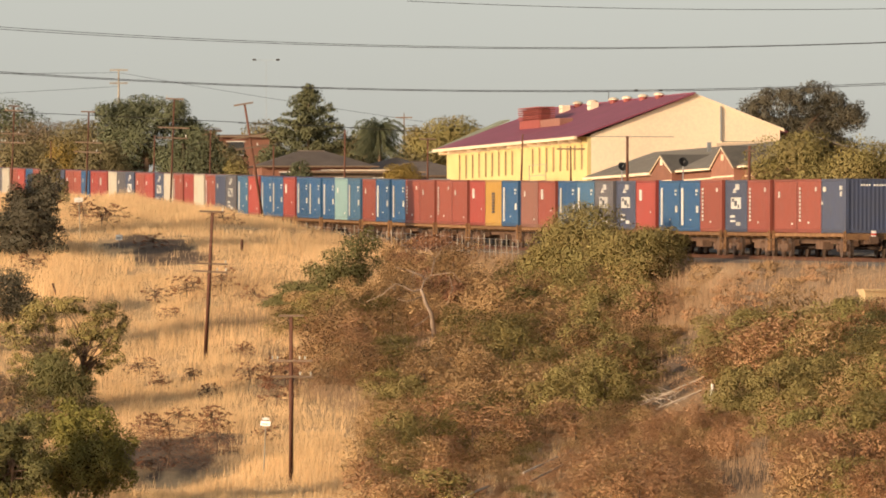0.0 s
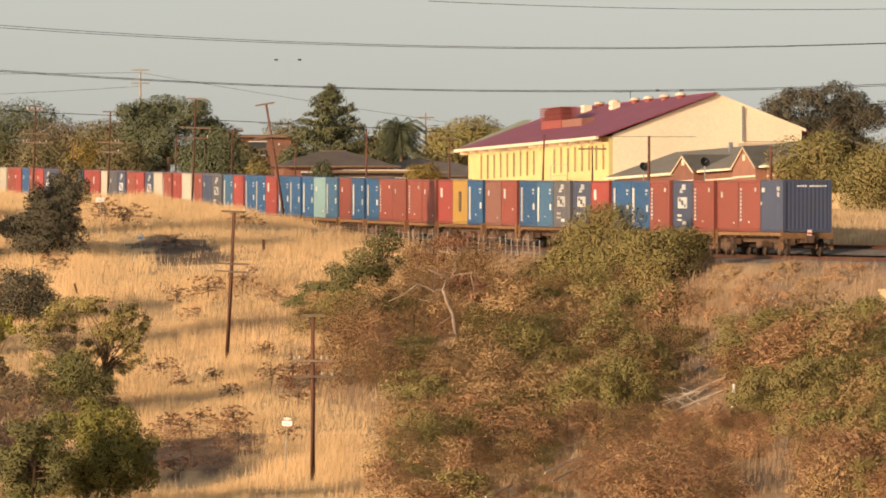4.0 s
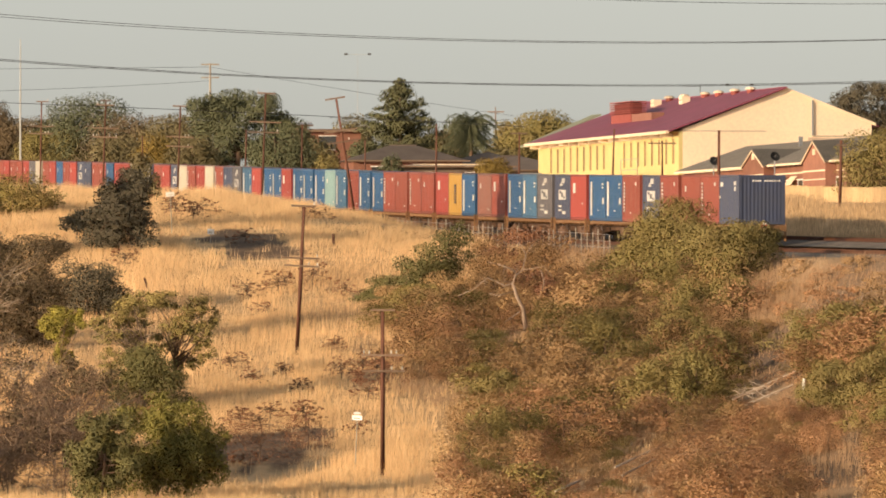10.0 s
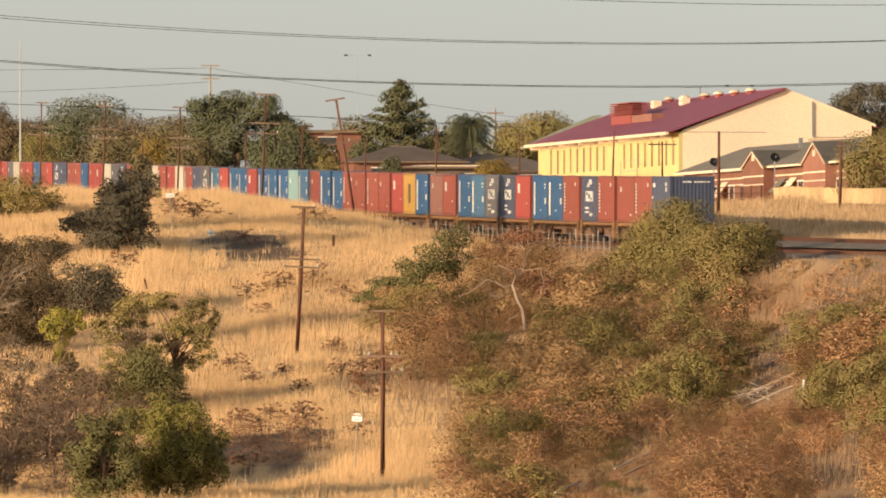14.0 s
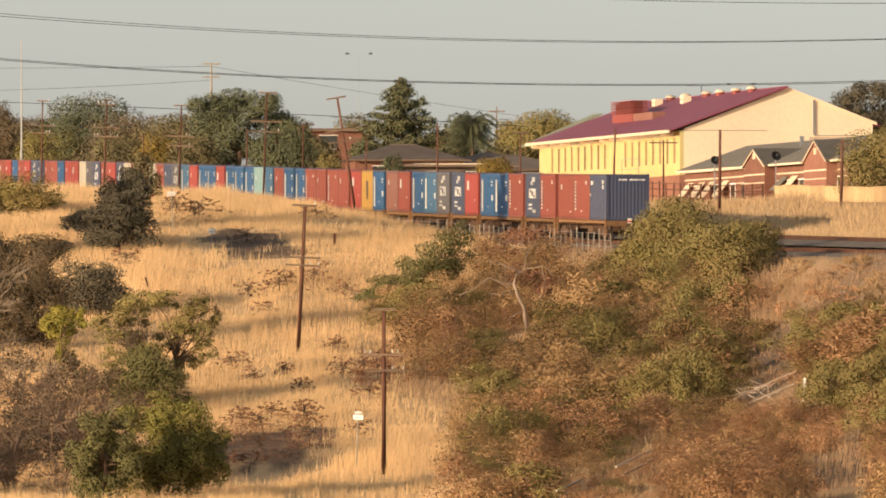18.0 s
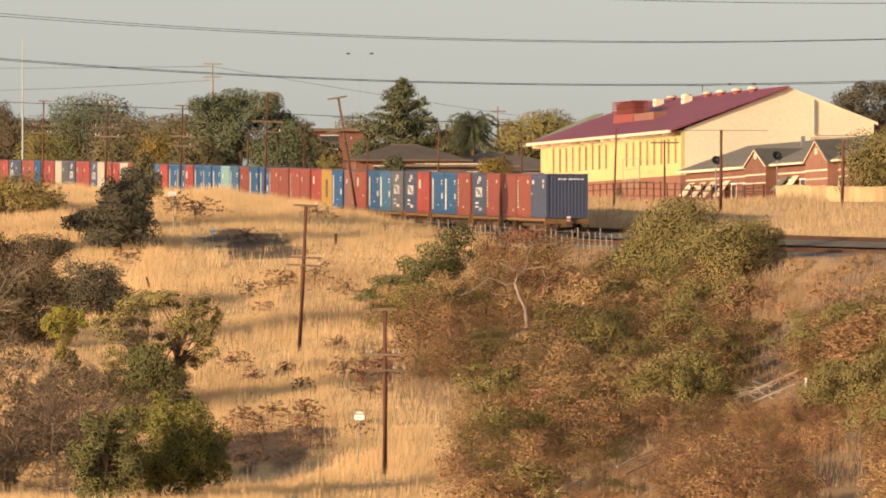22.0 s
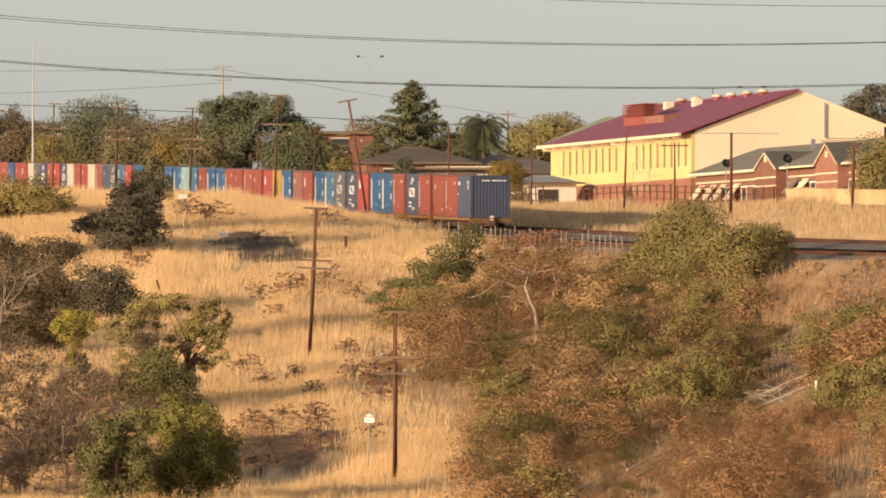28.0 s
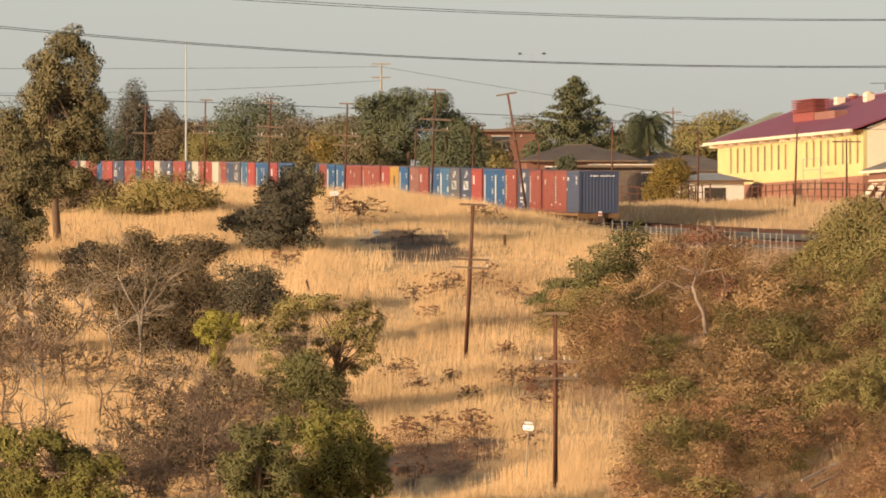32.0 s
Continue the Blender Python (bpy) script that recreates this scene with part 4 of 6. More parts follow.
s1 = little_sign(-154, 505, -124, 0.46, 0.22, "small white sign on a thin post in dry grass")
little_sign(-410, foot(-410, 190), 205, 0.38, 0.3, "small white and red sign beside a bare patch")
little_sign(-478, 652, 272, 0.5, 0.26, "small white sign on the grassy crest")


def stick(name, a, d, b0, b1, lean, r, label, material=M_POLE):
    p = spot(a, d)
    bm = bmesh.new()
    tube(bm, [(0, 0, -0.4), (lean, 0, b1 / F * d - p.z)], [r, r * 0.85], 8)
    o = part(name, bm, material)
    o.location = p
    return tagged(o, label, "post")


stick("stump_post", -192, foot(-192, 186), 0, 206, 0.0, 0.09, "short red-brown timber post in the grass")
stick("leaning_stake", -514, foot(-514, 104), 0, 128, -0.4, 0.06, "leaning weathered stake in dry grass")
stick("white_post", 637, foot(637, -90), 0, -50, 0.1, 0.075, "broken white-painted post on the embankment", M_WHITE)


# ---- plants ----
M_OLIVE = leafy("olive_leaves", (0.34, 0.285, 0.098), (0.34, 0.255, 0.106), 0.35, 0.22)
M_RUSSET = leafy("russet_twigs", (0.565, 0.322, 0.178), (0.515, 0.298, 0.156), 0.35, 0.2)
M_TAN = leafy("tan_scrub", (0.535, 0.338, 0.174), (0.47, 0.306, 0.148), 0.35, 0.2)
M_DEEP = leafy("deep_green_leaves", (0.165, 0.172, 0.092), (0.115, 0.122, 0.072), 0.5)
M_DARK = leafy("dark_leaves", (0.145, 0.125, 0.082), (0.105, 0.092, 0.066), 0.6)
M_BUSH = leafy("bush_leaves", (0.20, 0.185, 0.072), (0.14, 0.13, 0.058), 0.5)
M_FULLBUSH = leafy("full_olive_leaves", (0.298, 0.254, 0.091), (0.282, 0.215, 0.09), 0.4)
M_LIME = leafy("lime_leaves", (0.40, 0.34, 0.07), (0.26, 0.23, 0.055), 0.8)
M_GUM = leafy("gum_leaves", (0.25, 0.205, 0.098), (0.165, 0.138, 0.075), 0.5)
M_YELLOWLEAF = leafy("yellowing_leaves", (0.36, 0.24, 0.06), (0.22, 0.16, 0.05), 0.6)
M_PINE = leafy("conifer_needles", (0.17, 0.168, 0.085), (0.12, 0.122, 0.066), 0.5)
M_WEED = leafy("dry_weed", (0.38, 0.185, 0.1), (0.24, 0.12, 0.075), 0.8)
M_GREYTWIG = mat("grey_twigs", (0.31, 0.215, 0.145), 0.9, 0, (0.19, 0.13, 0.09), 2, 15, 0.2)


LUSH = 1.6
M_BROWNOLIVE = leafy("brown_olive_leaves", (0.215, 0.158, 0.09), (0.145, 0.11, 0.07), 0.5)
M_BROCC = leafy("bright_green_leaves", (0.28, 0.245, 0.062), (0.175, 0.16, 0.052), 0.6)


LIGHTWARD = np.array((-0.55, -0.52, 0.16))


def soft_normals(me, nor):
    """One shading normal for each three-cornered leaf, so that a crown reads as a soft body."""
    nor = nor / np.linalg.norm(nor, axis=1)[:, None]
    me.polygons.foreach_set("use_smooth", [True] * len(me.polygons))
    me.attributes.new("custom_normal", "FLOAT_VECTOR", "POINT").data.foreach_set("vector", np.repeat(nor, 3, axis=0).astype(np.float32).ravel())


def leaf_mesh(name, clumps, n, size, rng, shell=0.5, droop=0.0, slim=0.6):
    """Many small leaves spread through clumps (centre and radii), each a bent diamond of its own."""
    n, size = int(n * 1.2), size * 0.9
    shell = max(shell, 0.6) if shell > 0.25 else shell
    c = np.array(clumps, dtype=float)
    vol = (c[:, 3] * c[:, 4] * c[:, 5]) ** 0.8
    pick = rng.choice(len(c), n, p=vol / vol.sum())
    dirs = rng.normal(size=(n, 3))
    dirs /= np.linalg.norm(dirs, axis=1)[:, None]
    rad = rng.uniform(shell, 1.08, n)[:, None]
    pos = c[pick, :3] + dirs * rad * c[pick, 3:6]
    nor = dirs + rng.normal(size=(n, 3)) * 0.55
    nor /= np.linalg.norm(nor, axis=1)[:, None]
    t = np.cross(nor, rng.normal(size=(n, 3)))
    t[:, 2] -= droop
    t /= np.linalg.norm(t, axis=1)[:, None]
    s = np.cross(nor, t)
    k = (size * rng.uniform(0.6, 1.4, n))[:, None]
    v = np.stack([pos - t * k * 0.6 + s * k * slim, pos - t * k * 0.6 - s * k * slim, pos + t * k], axis=1).reshape(-1, 3)
    me = bpy.data.meshes.new(name)
    me.from_pydata(v.tolist(), [], np.arange(3 * n).reshape(n, 3).tolist())
    out = c[pick, :3] - c[:, :3].mean(axis=0)
    out /= np.maximum(np.linalg.norm(out, axis=1), 0.05)[:, None]
    soft_normals(me, dirs * 0.45 + out * 0.35 + LIGHTWARD + rng.normal(size=(n, 3)) * 0.22)      # shading normals tilted sunward to brighten the crowns; leaf shapes stay unturned
    return me


def clump_set(w, deep, h, base, n, rng, size=0.3, power=0.6):
    """Clumps scattered in a lumpy ellipsoid envelope from z=base to z=h."""
    out = []
    for _ in range(n):
        d = rng.normal(size=3)
        d /= np.linalg.norm(d)
        r = rng.uniform(0, 1) ** power * 0.82
        x, y = d[0] * r * w / 2, d[1] * r * deep / 2
        z = (base + h) / 2 + d[2] * r * (h - base) / 2
        s = size * rng.uniform(0.6, 1.25)
        out.append((x, y, z, s * w, s * deep, s * (h - base) * 0.8))
    return out


def dome_set(w, deep, h, n, rng, size=0.2):
    """Clumps that fill a lumpy mound standing on the ground."""
    out = []
    lean = rng.normal(size=2) * 0.12
    for i in range(n):
        k = rng.uniform(0, 1)
        z = h * 0.86 * k
        ring = math.sqrt(max(0.05, 1 - (k * 0.93) ** 2.2)) * rng.uniform(0.42, 0.95)
        t = rng.uniform(0, 2 * math.pi)
        s = size * rng.uniform(0.7, 1.25)
        out.append((w / 2 * ring * math.cos(t) + lean[0] * z, deep / 2 * ring * math.sin(t) + lean[1] * z, z, s * w, s * deep, s * h * 0.85))
    return out


def limbs(bm, clumps, rng, trunk_h, r, n, crook=0.12):
    """A tapered, slightly crooked trunk with limbs to some of the clumps."""
    top = Vector((rng.normal() * crook * trunk_h * 0.5, rng.normal() * crook * trunk_h * 0.5, trunk_h))
    pts = [Vector((0, 0, -0.3)), top * 0.35 + Vector((rng.normal(), rng.normal(), 0)) * crook * 0.5, top * 0.7, top]
    tube(bm, pts, [r * 1.15, r, r * 0.8, r * 0.5], 7)
    for i in rng.choice(len(clumps), min(n, len(clumps)), replace=False):
        c = Vector(clumps[i][:3])
        s = pts[1].lerp(top, rng.uniform(0.2, 1.0))
        mid = s.lerp(c, 0.5) + Vector((rng.normal(), rng.normal(), rng.normal() + 0.5)) * 0.08 * (c - s).length
        tube(bm, [s, mid, c], [r * 0.42, r * 0.25, r * 0.08], 5)


def plant(name, a, d, w, h, base, leaf, bark, label, category="tree", n=3000, size=0.09, clumps=22, seed=1, group="", csize=0.26, shell=0.5, trunk=0.6,
          r=None, deep=None, dome=False, extra=(), droop=0.0, sink=0.0, twigs=8, power=0.6, slim=0.6):
    rng = np.random.default_rng(seed)
    e = empty(name, Matrix.Translation(spot(a, d, None, sink)), label, category, group)
    if category == "shrub" or dome:
        cl = dome_set(w, deep or w * 0.8, h, int(clumps * 1.3), rng, csize * 0.75)
    else:
        cl = clump_set(w, deep or w * 0.8, h, base, clumps, rng, csize, power)
    cl += [tuple(x) for x in extra]
    bm = bmesh.new()
    limbs(bm, cl, rng, base + (h - base) * trunk, r or max(0.05, h * 0.02), twigs)
    s = part("stem" if category == "shrub" else "trunk", bm, bark, e, flat=False)
    if name == "weed_patch":
        tagged(s, kind="stuff")
    me = leaf_mesh("crown", cl, int(n * LUSH), size, rng, shell, droop, slim)
    me.materials.append(leaf)
    o = new("crown", me)
    o.parent = e
    return e


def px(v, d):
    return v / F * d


def bush_at(a, b, wpx, hpx, leaf, label, seed, n=3500, size=0.07, name="shrub", base=0.0, **kw):
    d = foot(a, b)
    w, h = px(wpx, d), px(hpx, d)
    return plant(name, a, d, w, h, h * base, leaf, kw.pop("bark", M_BARK), label, kw.pop("category", "shrub"), n, size, kw.pop("clumps", 24), seed, **kw)


def lobed(name, a, d, lobes, leaf, bark, label, category="tree", n=6000, size=0.07, seed=1, sub=9, shell=0.5, droop=0.0, slim=0.6, r=0.08, twigs=14, trunk=0.6, fine=0.42, swell=1.3, tall=1.0):
    """A plant whose crown is made of lobes: bearing off the foot, rise, half width, half height, all in 1/F of the distance."""
    rng = np.random.default_rng(seed)
    g = spot(a, d)
    k = d / F
    e = empty(name, Matrix.Translation(g), label, category)
    cl = []
    for da, rise, w, h in lobes:
        w, h = w * swell, h * swell * tall
        depth = rng.normal() * w * 0.45
        for _ in range(sub):
            v = rng.normal(size=3)
            v *= rng.uniform(0.2, 1) ** 0.5 * 0.72 / np.linalg.norm(v)
            s = fine * rng.uniform(0.7, 1.3)
            cl.append(((da + v[0] * w) * k, (depth + v[1] * w * 0.8) * k, max(0.1, (rise + v[2] * h) * k - g.z), s * w * k, s * w * k, s * h * k))
    top = max(q[2] for q in cl)
    bm = bmesh.new()
    limbs(bm, cl, rng, top * trunk, r, twigs)
    part("trunk", bm, bark, e, flat=False)
    me = leaf_mesh("crown", cl, n, size, rng, shell, droop, slim)
    me.materials.append(leaf)
    new("crown", me).parent = e
    return e


# -- left side: trees and scrub on the slope
lobed("tree", -574, 640, ((25, 300, 32, 28), (5, 265, 38, 30), (-20, 285, 22, 25), (35, 265, 25, 30), (-35, 228, 60, 25), (-80, 225, 25, 14), (25, 215, 40, 33), (-20, 195, 45, 18), (5, 235, 45, 30), (55, 190, 25, 12)),
      M_DARK, M_BARK, "small dense dark green tree on dry grass", n=26000, size=0.08, swell=1.1, seed=3, sub=16, shell=0.4, r=0.12, fine=0.45)
plant("shrub", -525, 690, px(60, 690), px(85, 690), 0.2, M_GUM, M_BARK, "yellowish shrub beside the railway fence", "shrub", n=1500, seed=4)
lobed("shrub", -790, foot(-790, 240), ((30, 285, 70, 26), (-30, 275, 55, 26), (80, 275, 40, 24), (-70, 255, 40, 22), (20, 255, 90, 22)), M_OLIVE, M_BARK, "low olive-brown mound of shrub on the crest", "shrub", n=14000, size=0.075, seed=5, sub=20, fine=0.35)
lobed("shrub", -905, foot(-905, 238), ((0, 292, 45, 32), (-35, 275, 35, 30), (40, 270, 35, 28), (0, 255, 60, 24)), M_BROWNOLIVE, M_BARK, "low brown shrub on the crest", "shrub", n=10000, size=0.075, seed=6, sub=18, fine=0.35)
lobed("eucalyptus_tree", -948, foot(-948, 190), ((25, 532, 38, 30), (-14, 492, 42, 36), (42, 480, 32, 40), (-28, 438, 42, 38), (22, 432, 45, 40), (-40, 385, 40, 35), (48, 385, 38, 42), (8, 370, 45, 40), (66, 432, 24, 22), (66, 345, 22, 26), (-8, 330, 40, 30), (20, 300, 36, 28), (-20, 280, 30, 30)),
      M_GUM, M_BARK, "tall gum tree with hanging olive leaves", n=44000, size=0.088, swell=1.1, seed=7, sub=16, droop=1.0, r=0.2, shell=0.6, twigs=40, trunk=0.8, fine=0.42)
lobed("eucalyptus_tree", -1055, foot(-1055, 150), ((35, 380, 45, 38), (65, 330, 42, 40), (25, 300, 50, 42), (92, 300, 28, 38), (45, 250, 44, 38), (15, 220, 45, 42), (62, 210, 32, 24), (-35, 320, 50, 60), (-45, 220, 50, 60), (25, 170, 30, 28)),
      M_GUM, M_BARK, "leafy gum tree with brownish drooping foliage", n=38000, size=0.088, swell=1.1, seed=8, sub=14, droop=1.0, r=0.15, shell=0.6, twigs=30, fine=0.42)
lobed("tree", -800, foot(-800, -5), ((-9, 195, 34, 24), (-50, 160, 45, 30), (90, 178, 45, 24), (30, 160, 50, 35), (-50, 110, 50, 35), (30, 100, 60, 45), (90, 130, 40, 40), (0, 40, 50, 45), (62, 40, 45, 48), (82, 10, 34, 32), (118, 180, 22, 16), (112, 100, 34, 40), (-100, 120, 26, 22)),
      M_BROWNOLIVE, M_PALEBARK, "wide brown-olive thicket with many bare twigs", n=52000, size=0.07, seed=12, sub=24, shell=0.3, twigs=70, fine=0.4, slim=0.45, swell=1.2)
bush_at(-630, 62, 175, 105, M_DARK, "low dark brown-green shrub on grass", 11, n=9000, size=0.065)
lobed("shrub", -505, foot(-505, -268), ((-90, -165, 32, 28), (-40, -125, 34, 30), (15, -100, 36, 26), (8, -132, 44, 26), (60, -120, 34, 30), (95, -160, 30, 30), (-100, -215, 30, 34), (-50, -185, 36, 34), (5, -160, 38, 34), (55, -180, 36, 34), (100, -215, 30, 34), (-20, -225, 40, 34), (20, -195, 44, 40), (45, -235, 40, 34), (-75, -245, 36, 30)),
      M_BROCC, M_BARK, "rounded bright green bush on the slope", "shrub", n=30000, size=0.065, seed=15, sub=16, shell=0.6, fine=0.36)
lobed("shrub", -600, foot(-600, -275), ((-20, -150, 34, 30), (20, -140, 34, 34), (-40, -200, 36, 34), (10, -205, 38, 36), (45, -190, 30, 34), (-10, -250, 44, 26)), M_BUSH, M_BARK, "rounded dark green bush on the slope", "shrub", n=15000, size=0.065, seed=16, sub=14, shell=0.6, fine=0.38)
# extra bush, added so that its long shadow falls across the hollow
bush_at(-455, -210, 140, 92, M_BUSH, "low dark green bush added to shade the hollow", 117, n=7000, size=0.06, csize=0.18, shell=0.6)
bush_at(-525, -108, 150, 130, M_BUSH, "dark green shrub behind the sapling", 17, n=7000, size=0.06)
lobed("shrub", -945, foot(-945, -268), ((-95, -140, 34, 26), (-45, -150, 36, 30), (0, -135, 32, 22), (30, -165, 36, 28), (80, -190, 36, 28), (-100, -200, 36, 34), (-50, -210, 38, 34), (5, -215, 38, 34), (55, -225, 38, 34), (105, -235, 30, 30), (-80, -250, 40, 30), (20, -255, 40, 28)),
      M_BROCC, M_BARK, "dense green bush low on the slope", "shrub", n=28000, size=0.065, seed=19, sub=16, shell=0.6, fine=0.36)
bush_at(-1010, 0, 200, 210, M_BROWNOLIVE, "brown-olive bush on dry grass", 20, n=9000, size=0.06, twigs=30, csize=0.18)
bush_at(-1060, 110, 130, 130, M_DARK, "dark round shrub on dry grass", 23, n=6000, size=0.06)
bush_at(-900, 120, 110, 80, M_BROWNOLIVE, "low brown shrub on dry grass", 24, n=5000, size=0.06)


def branching(bm, rng, h, r, spread, depth=4, forks=3, up=-0.15, thin=0.012):
    """Forking tapered branches; returns the ends of the fine ones."""
    tips = []

    def grow(p, way, ln, rad, level):
        q = p + way * ln
        mid = p + way * ln * 0.5 + Vector(rng.normal(size=3).tolist()) * ln * 0.08
        rad = max(rad, thin)
        if level:
            tube(bm, [p, mid, q], [rad, rad * 0.85, rad * 0.62], 6 if level > 2 else 3)
        else:
            tube(bm, [p, q], [rad, rad * 0.62], 3)
        if level <= 1:
            tips.append(q)
        if level == 0:
            return
        for _ in range(forks if level > 1 else forks + 1):
            w = (way + Vector(rng.normal(size=3).tolist()) * spread).normalized()
            w.z = max(w.z, up)
            grow(p.lerp(q, rng.uniform(0.5, 1.0)), w, ln * rng.uniform(0.55, 0.82), rad * 0.56, level - 1)

    grow(Vector((0, 0, -0.2)), Vector((rng.normal() * 0.12, 0, 1)).normalized(), h * 0.4, r, depth)
    return tips


def bare_tree(a, b, hpx, spread, seed, material, label, r=0.06, name="bare_tree", leaf=None, n=0, size=0.07, tip=0.3, low=0.0, keep=1.0, d=None, h=None, droop=0.0):
    """A tree of forking branches, leafless or with small leaf clumps at the branch ends."""
    rng = np.random.default_rng(seed)
    d = d or foot(a, b)
    h = h or px(hpx, d)
    e = empty(name, Matrix.Translation(spot(a, d)), label, "tree")
    bm = bmesh.new()
    tips = branching(bm, rng, h, r, spread)
    part("trunk", bm, material, e, flat=False)
    if leaf:
        top = max(t.z for t in tips)
        cl = [(t.x, t.y, t.z, tip * s, tip * s, tip * s * 0.7) for t in tips if t.z > low * top and rng.uniform() < keep for s in (rng.uniform(0.7, 1.3),)]
        me = leaf_mesh("crown", cl, n, size, rng, 0.35, droop)
        me.materials.append(leaf)
        new("crown", me).parent = e
    return e


bare_tree(-803, -28, 265, 0.55, 31, M_PALEBARK, "leafless pale tree with spreading fine branches", 0.1)
bare_tree(-860, -20, 210, 0.6, 131, M_PALEBARK, "leafless pale tree with spreading fine branches", 0.07)
lobed("gum_sapling", -535, foot(-535, -100), ((-34, 60, 26, 14), (-4, 86, 34, 14), (-10, 52, 30, 14), (-20, 20, 26, 14), (-55, 25, 22, 14), (-50, -15, 22, 14), (15, -10, 34, 18), (20, -45, 38, 24), (-30, -50, 26, 22), (-70, 50, 18, 12)),
      M_OLIVE, M_GREYTWIG, "open olive-green gum sapling with visible branches", n=12500, size=0.065, seed=14, sub=16, shell=0.1, r=0.06, twigs=70, fine=0.3, swell=1.65, tall=1.15)
lobed("gum_sapling", -475, foot(-475, -92), ((-14, 90, 34, 14), (36, 74, 30, 17), (12, 46, 30, 17), (46, 30, 26, 14), (-14, 20, 26, 14), (54, 0, 20, 14), (22, -20, 22, 14), (-10, -50, 30, 20), (60, 58, 18, 14)),
      M_OLIVE, M_BARK, "thin reddish-barked sapling on the slope", n=10000, size=0.065, seed=36, sub=16, shell=0.1, r=0.07, twigs=60, fine=0.3, swell=1.65, tall=1.15)
lobed("tree", -672, foot(-672, -75), ((-2, 58, 30, 18), (-20, 42, 22, 20), (20, 64, 18, 12), (24, 42, 16, 12), (0, 25, 24, 14), (5, -10, 20, 20)), M_LIME, M_GREYTWIG, "small tree with fresh lime green leaves", n=7000, size=0.06, seed=13, shell=0.5, r=0.05, twigs=16, fine=0.36)
bare_tree(-650, -140, 190, 0.5, 38, M_GREYTWIG, "sparse half-dead olive sapling", 0.05, "gum_sapling", M_BROWNOLIVE, 1600, 0.07, 0.25, 0.4, 0.5)
for i, (a, b, h, r) in enumerate(((-700, -190, 200, 0.06), (-760, -215, 220, 0.07), (-985, -20, 190, 0.09), (-940, -40, 170, 0.07), (-600, -160, 160, 0.05), (-740, -110, 190, 0.06), (-690, -240, 190, 0.05), (-640, -215, 190, 0.06),
                                  (-560, -200, 150, 0.05), (-800, -150, 200, 0.06), (-870, -120, 170, 0.05), (-900, 30, 170, 0.06), (-540, -40, 150, 0.05), (-1030, -120, 200, 0.07), (-960, -110, 180, 0.06), (-770, -255, 190, 0.06),
                                  (-830, -190, 180, 0.06), (-720, 10, 160, 0.05))):
    bare_tree(a, b, h, 0.58, 40 + i, (M_GREYTWIG, M_BARK, M_PALEBARK)[i % 3], "leafless twiggy sapling tangled in brown scrub", r, leaf=(None, M_BROWNOLIVE)[i % 2], n=700, tip=0.25, keep=0.5)
for i, (a, b, w, h) in enumerate(((-434, 235, 130, 40), (-320, -150, 200, 55), (-240, -135, 90, 45), (-115, -55, 110, 70), (-290, 100, 130, 50), (-375, -35, 90, 40), (-170, 95, 80, 35), (-480, 250, 110, 35), (-350, 190, 90, 30),
                                  (-60, 30, 90, 45), (-470, 240, 60, 40), (-440, 225, 70, 45), (-225, 232, 90, 30), (-280, 110, 60, 35), (-345, 95, 60, 35), (-230, 115, 80, 50), (-310, 60, 80, 30), (-335, -60, 60, 30), (-280, -45, 50, 28),
                                  (-180, -50, 90, 45), (-140, -45, 90, 50), (-130, -90, 90, 45), (-245, -125, 70, 45), (-305, -125, 80, 40), (-355, -135, 80, 40), (-190, 0, 60, 30), (-250, -75, 60, 30), (-560, 150, 90, 35), (-150, -150, 60, 40), (-350, -205, 90, 35))):
    bush_at(a, b, w, h, M_WEED, "patch of dry dark-brown weeds in tall grass", 300 + i, n=420, size=0.05, name="weed_patch", clumps=34, csize=0.05, shell=0.1, twigs=30, r=0.03)


# leafless thickets low on the slope
def twig_thicket(seed, leaf):
    rng = np.random.default_rng(seed)
    e = empty("twig_thicket", Matrix.Identity(4), "tangled grey-brown thicket of bare twigs on dry grass", "shrub", "bare thickets")
    bm = bmesh.new()
    tips = []
    for k in range(4):
        sb = bmesh.new()
        tips += [t + Vector((k * 0.5 - 0.75, 0, 0)) for t in branching(sb, rng, 3.4, 0.035, 0.65, thin=0.02)]
        sb.transform(Matrix.Translation((k * 0.5 - 0.75, rng.normal() * 0.5, 0)))
        me = bpy.data.meshes.new("twigs")
        sb.to_mesh(me)
        bm.from_mesh(me)
        bpy.data.meshes.remove(me)
        sb.free()
    part("stem", bm, M_GREYTWIG, e, flat=False)
    cl = [(t.x, t.y, t.z * 0.8, 0.3, 0.3, 0.25) for t in tips]
    me = leaf_mesh("crown", cl, 420, 0.05, rng, 0.2, 0, 0.35)
    me.materials.append(leaf)
    new("crown", me).parent = e
    return e


THICKETS = [twig_thicket(601 + i, m) for i, m in enumerate((M_BROWNOLIVE, M_WEED, M_BROWNOLIVE))]
rng = np.random.default_rng(610)
for i in range(34):
    a, b = rng.uniform(-1110, -600), rng.uniform(-262, -30)
    if i % 3 == 0:
        a, b = rng.uniform(-790, -625), rng.uniform(-265, -130)
    if -935 < a < -800 and -200 < b < -70:
        a += 190
    k = rng.uniform(0.75, 1.25)
    m = Matrix.Translation(spot(a, foot(a, b))) @ pose(0, 0, 0, 0, 0, rng.uniform(0, 360)) @ Matrix.Diagonal((k, k, k * rng.uniform(0.8, 1.1), 1))
    if i < 3:
        THICKETS[i].matrix_basis = m
    else:
        copy_thing(THICKETS[i % 3], m)


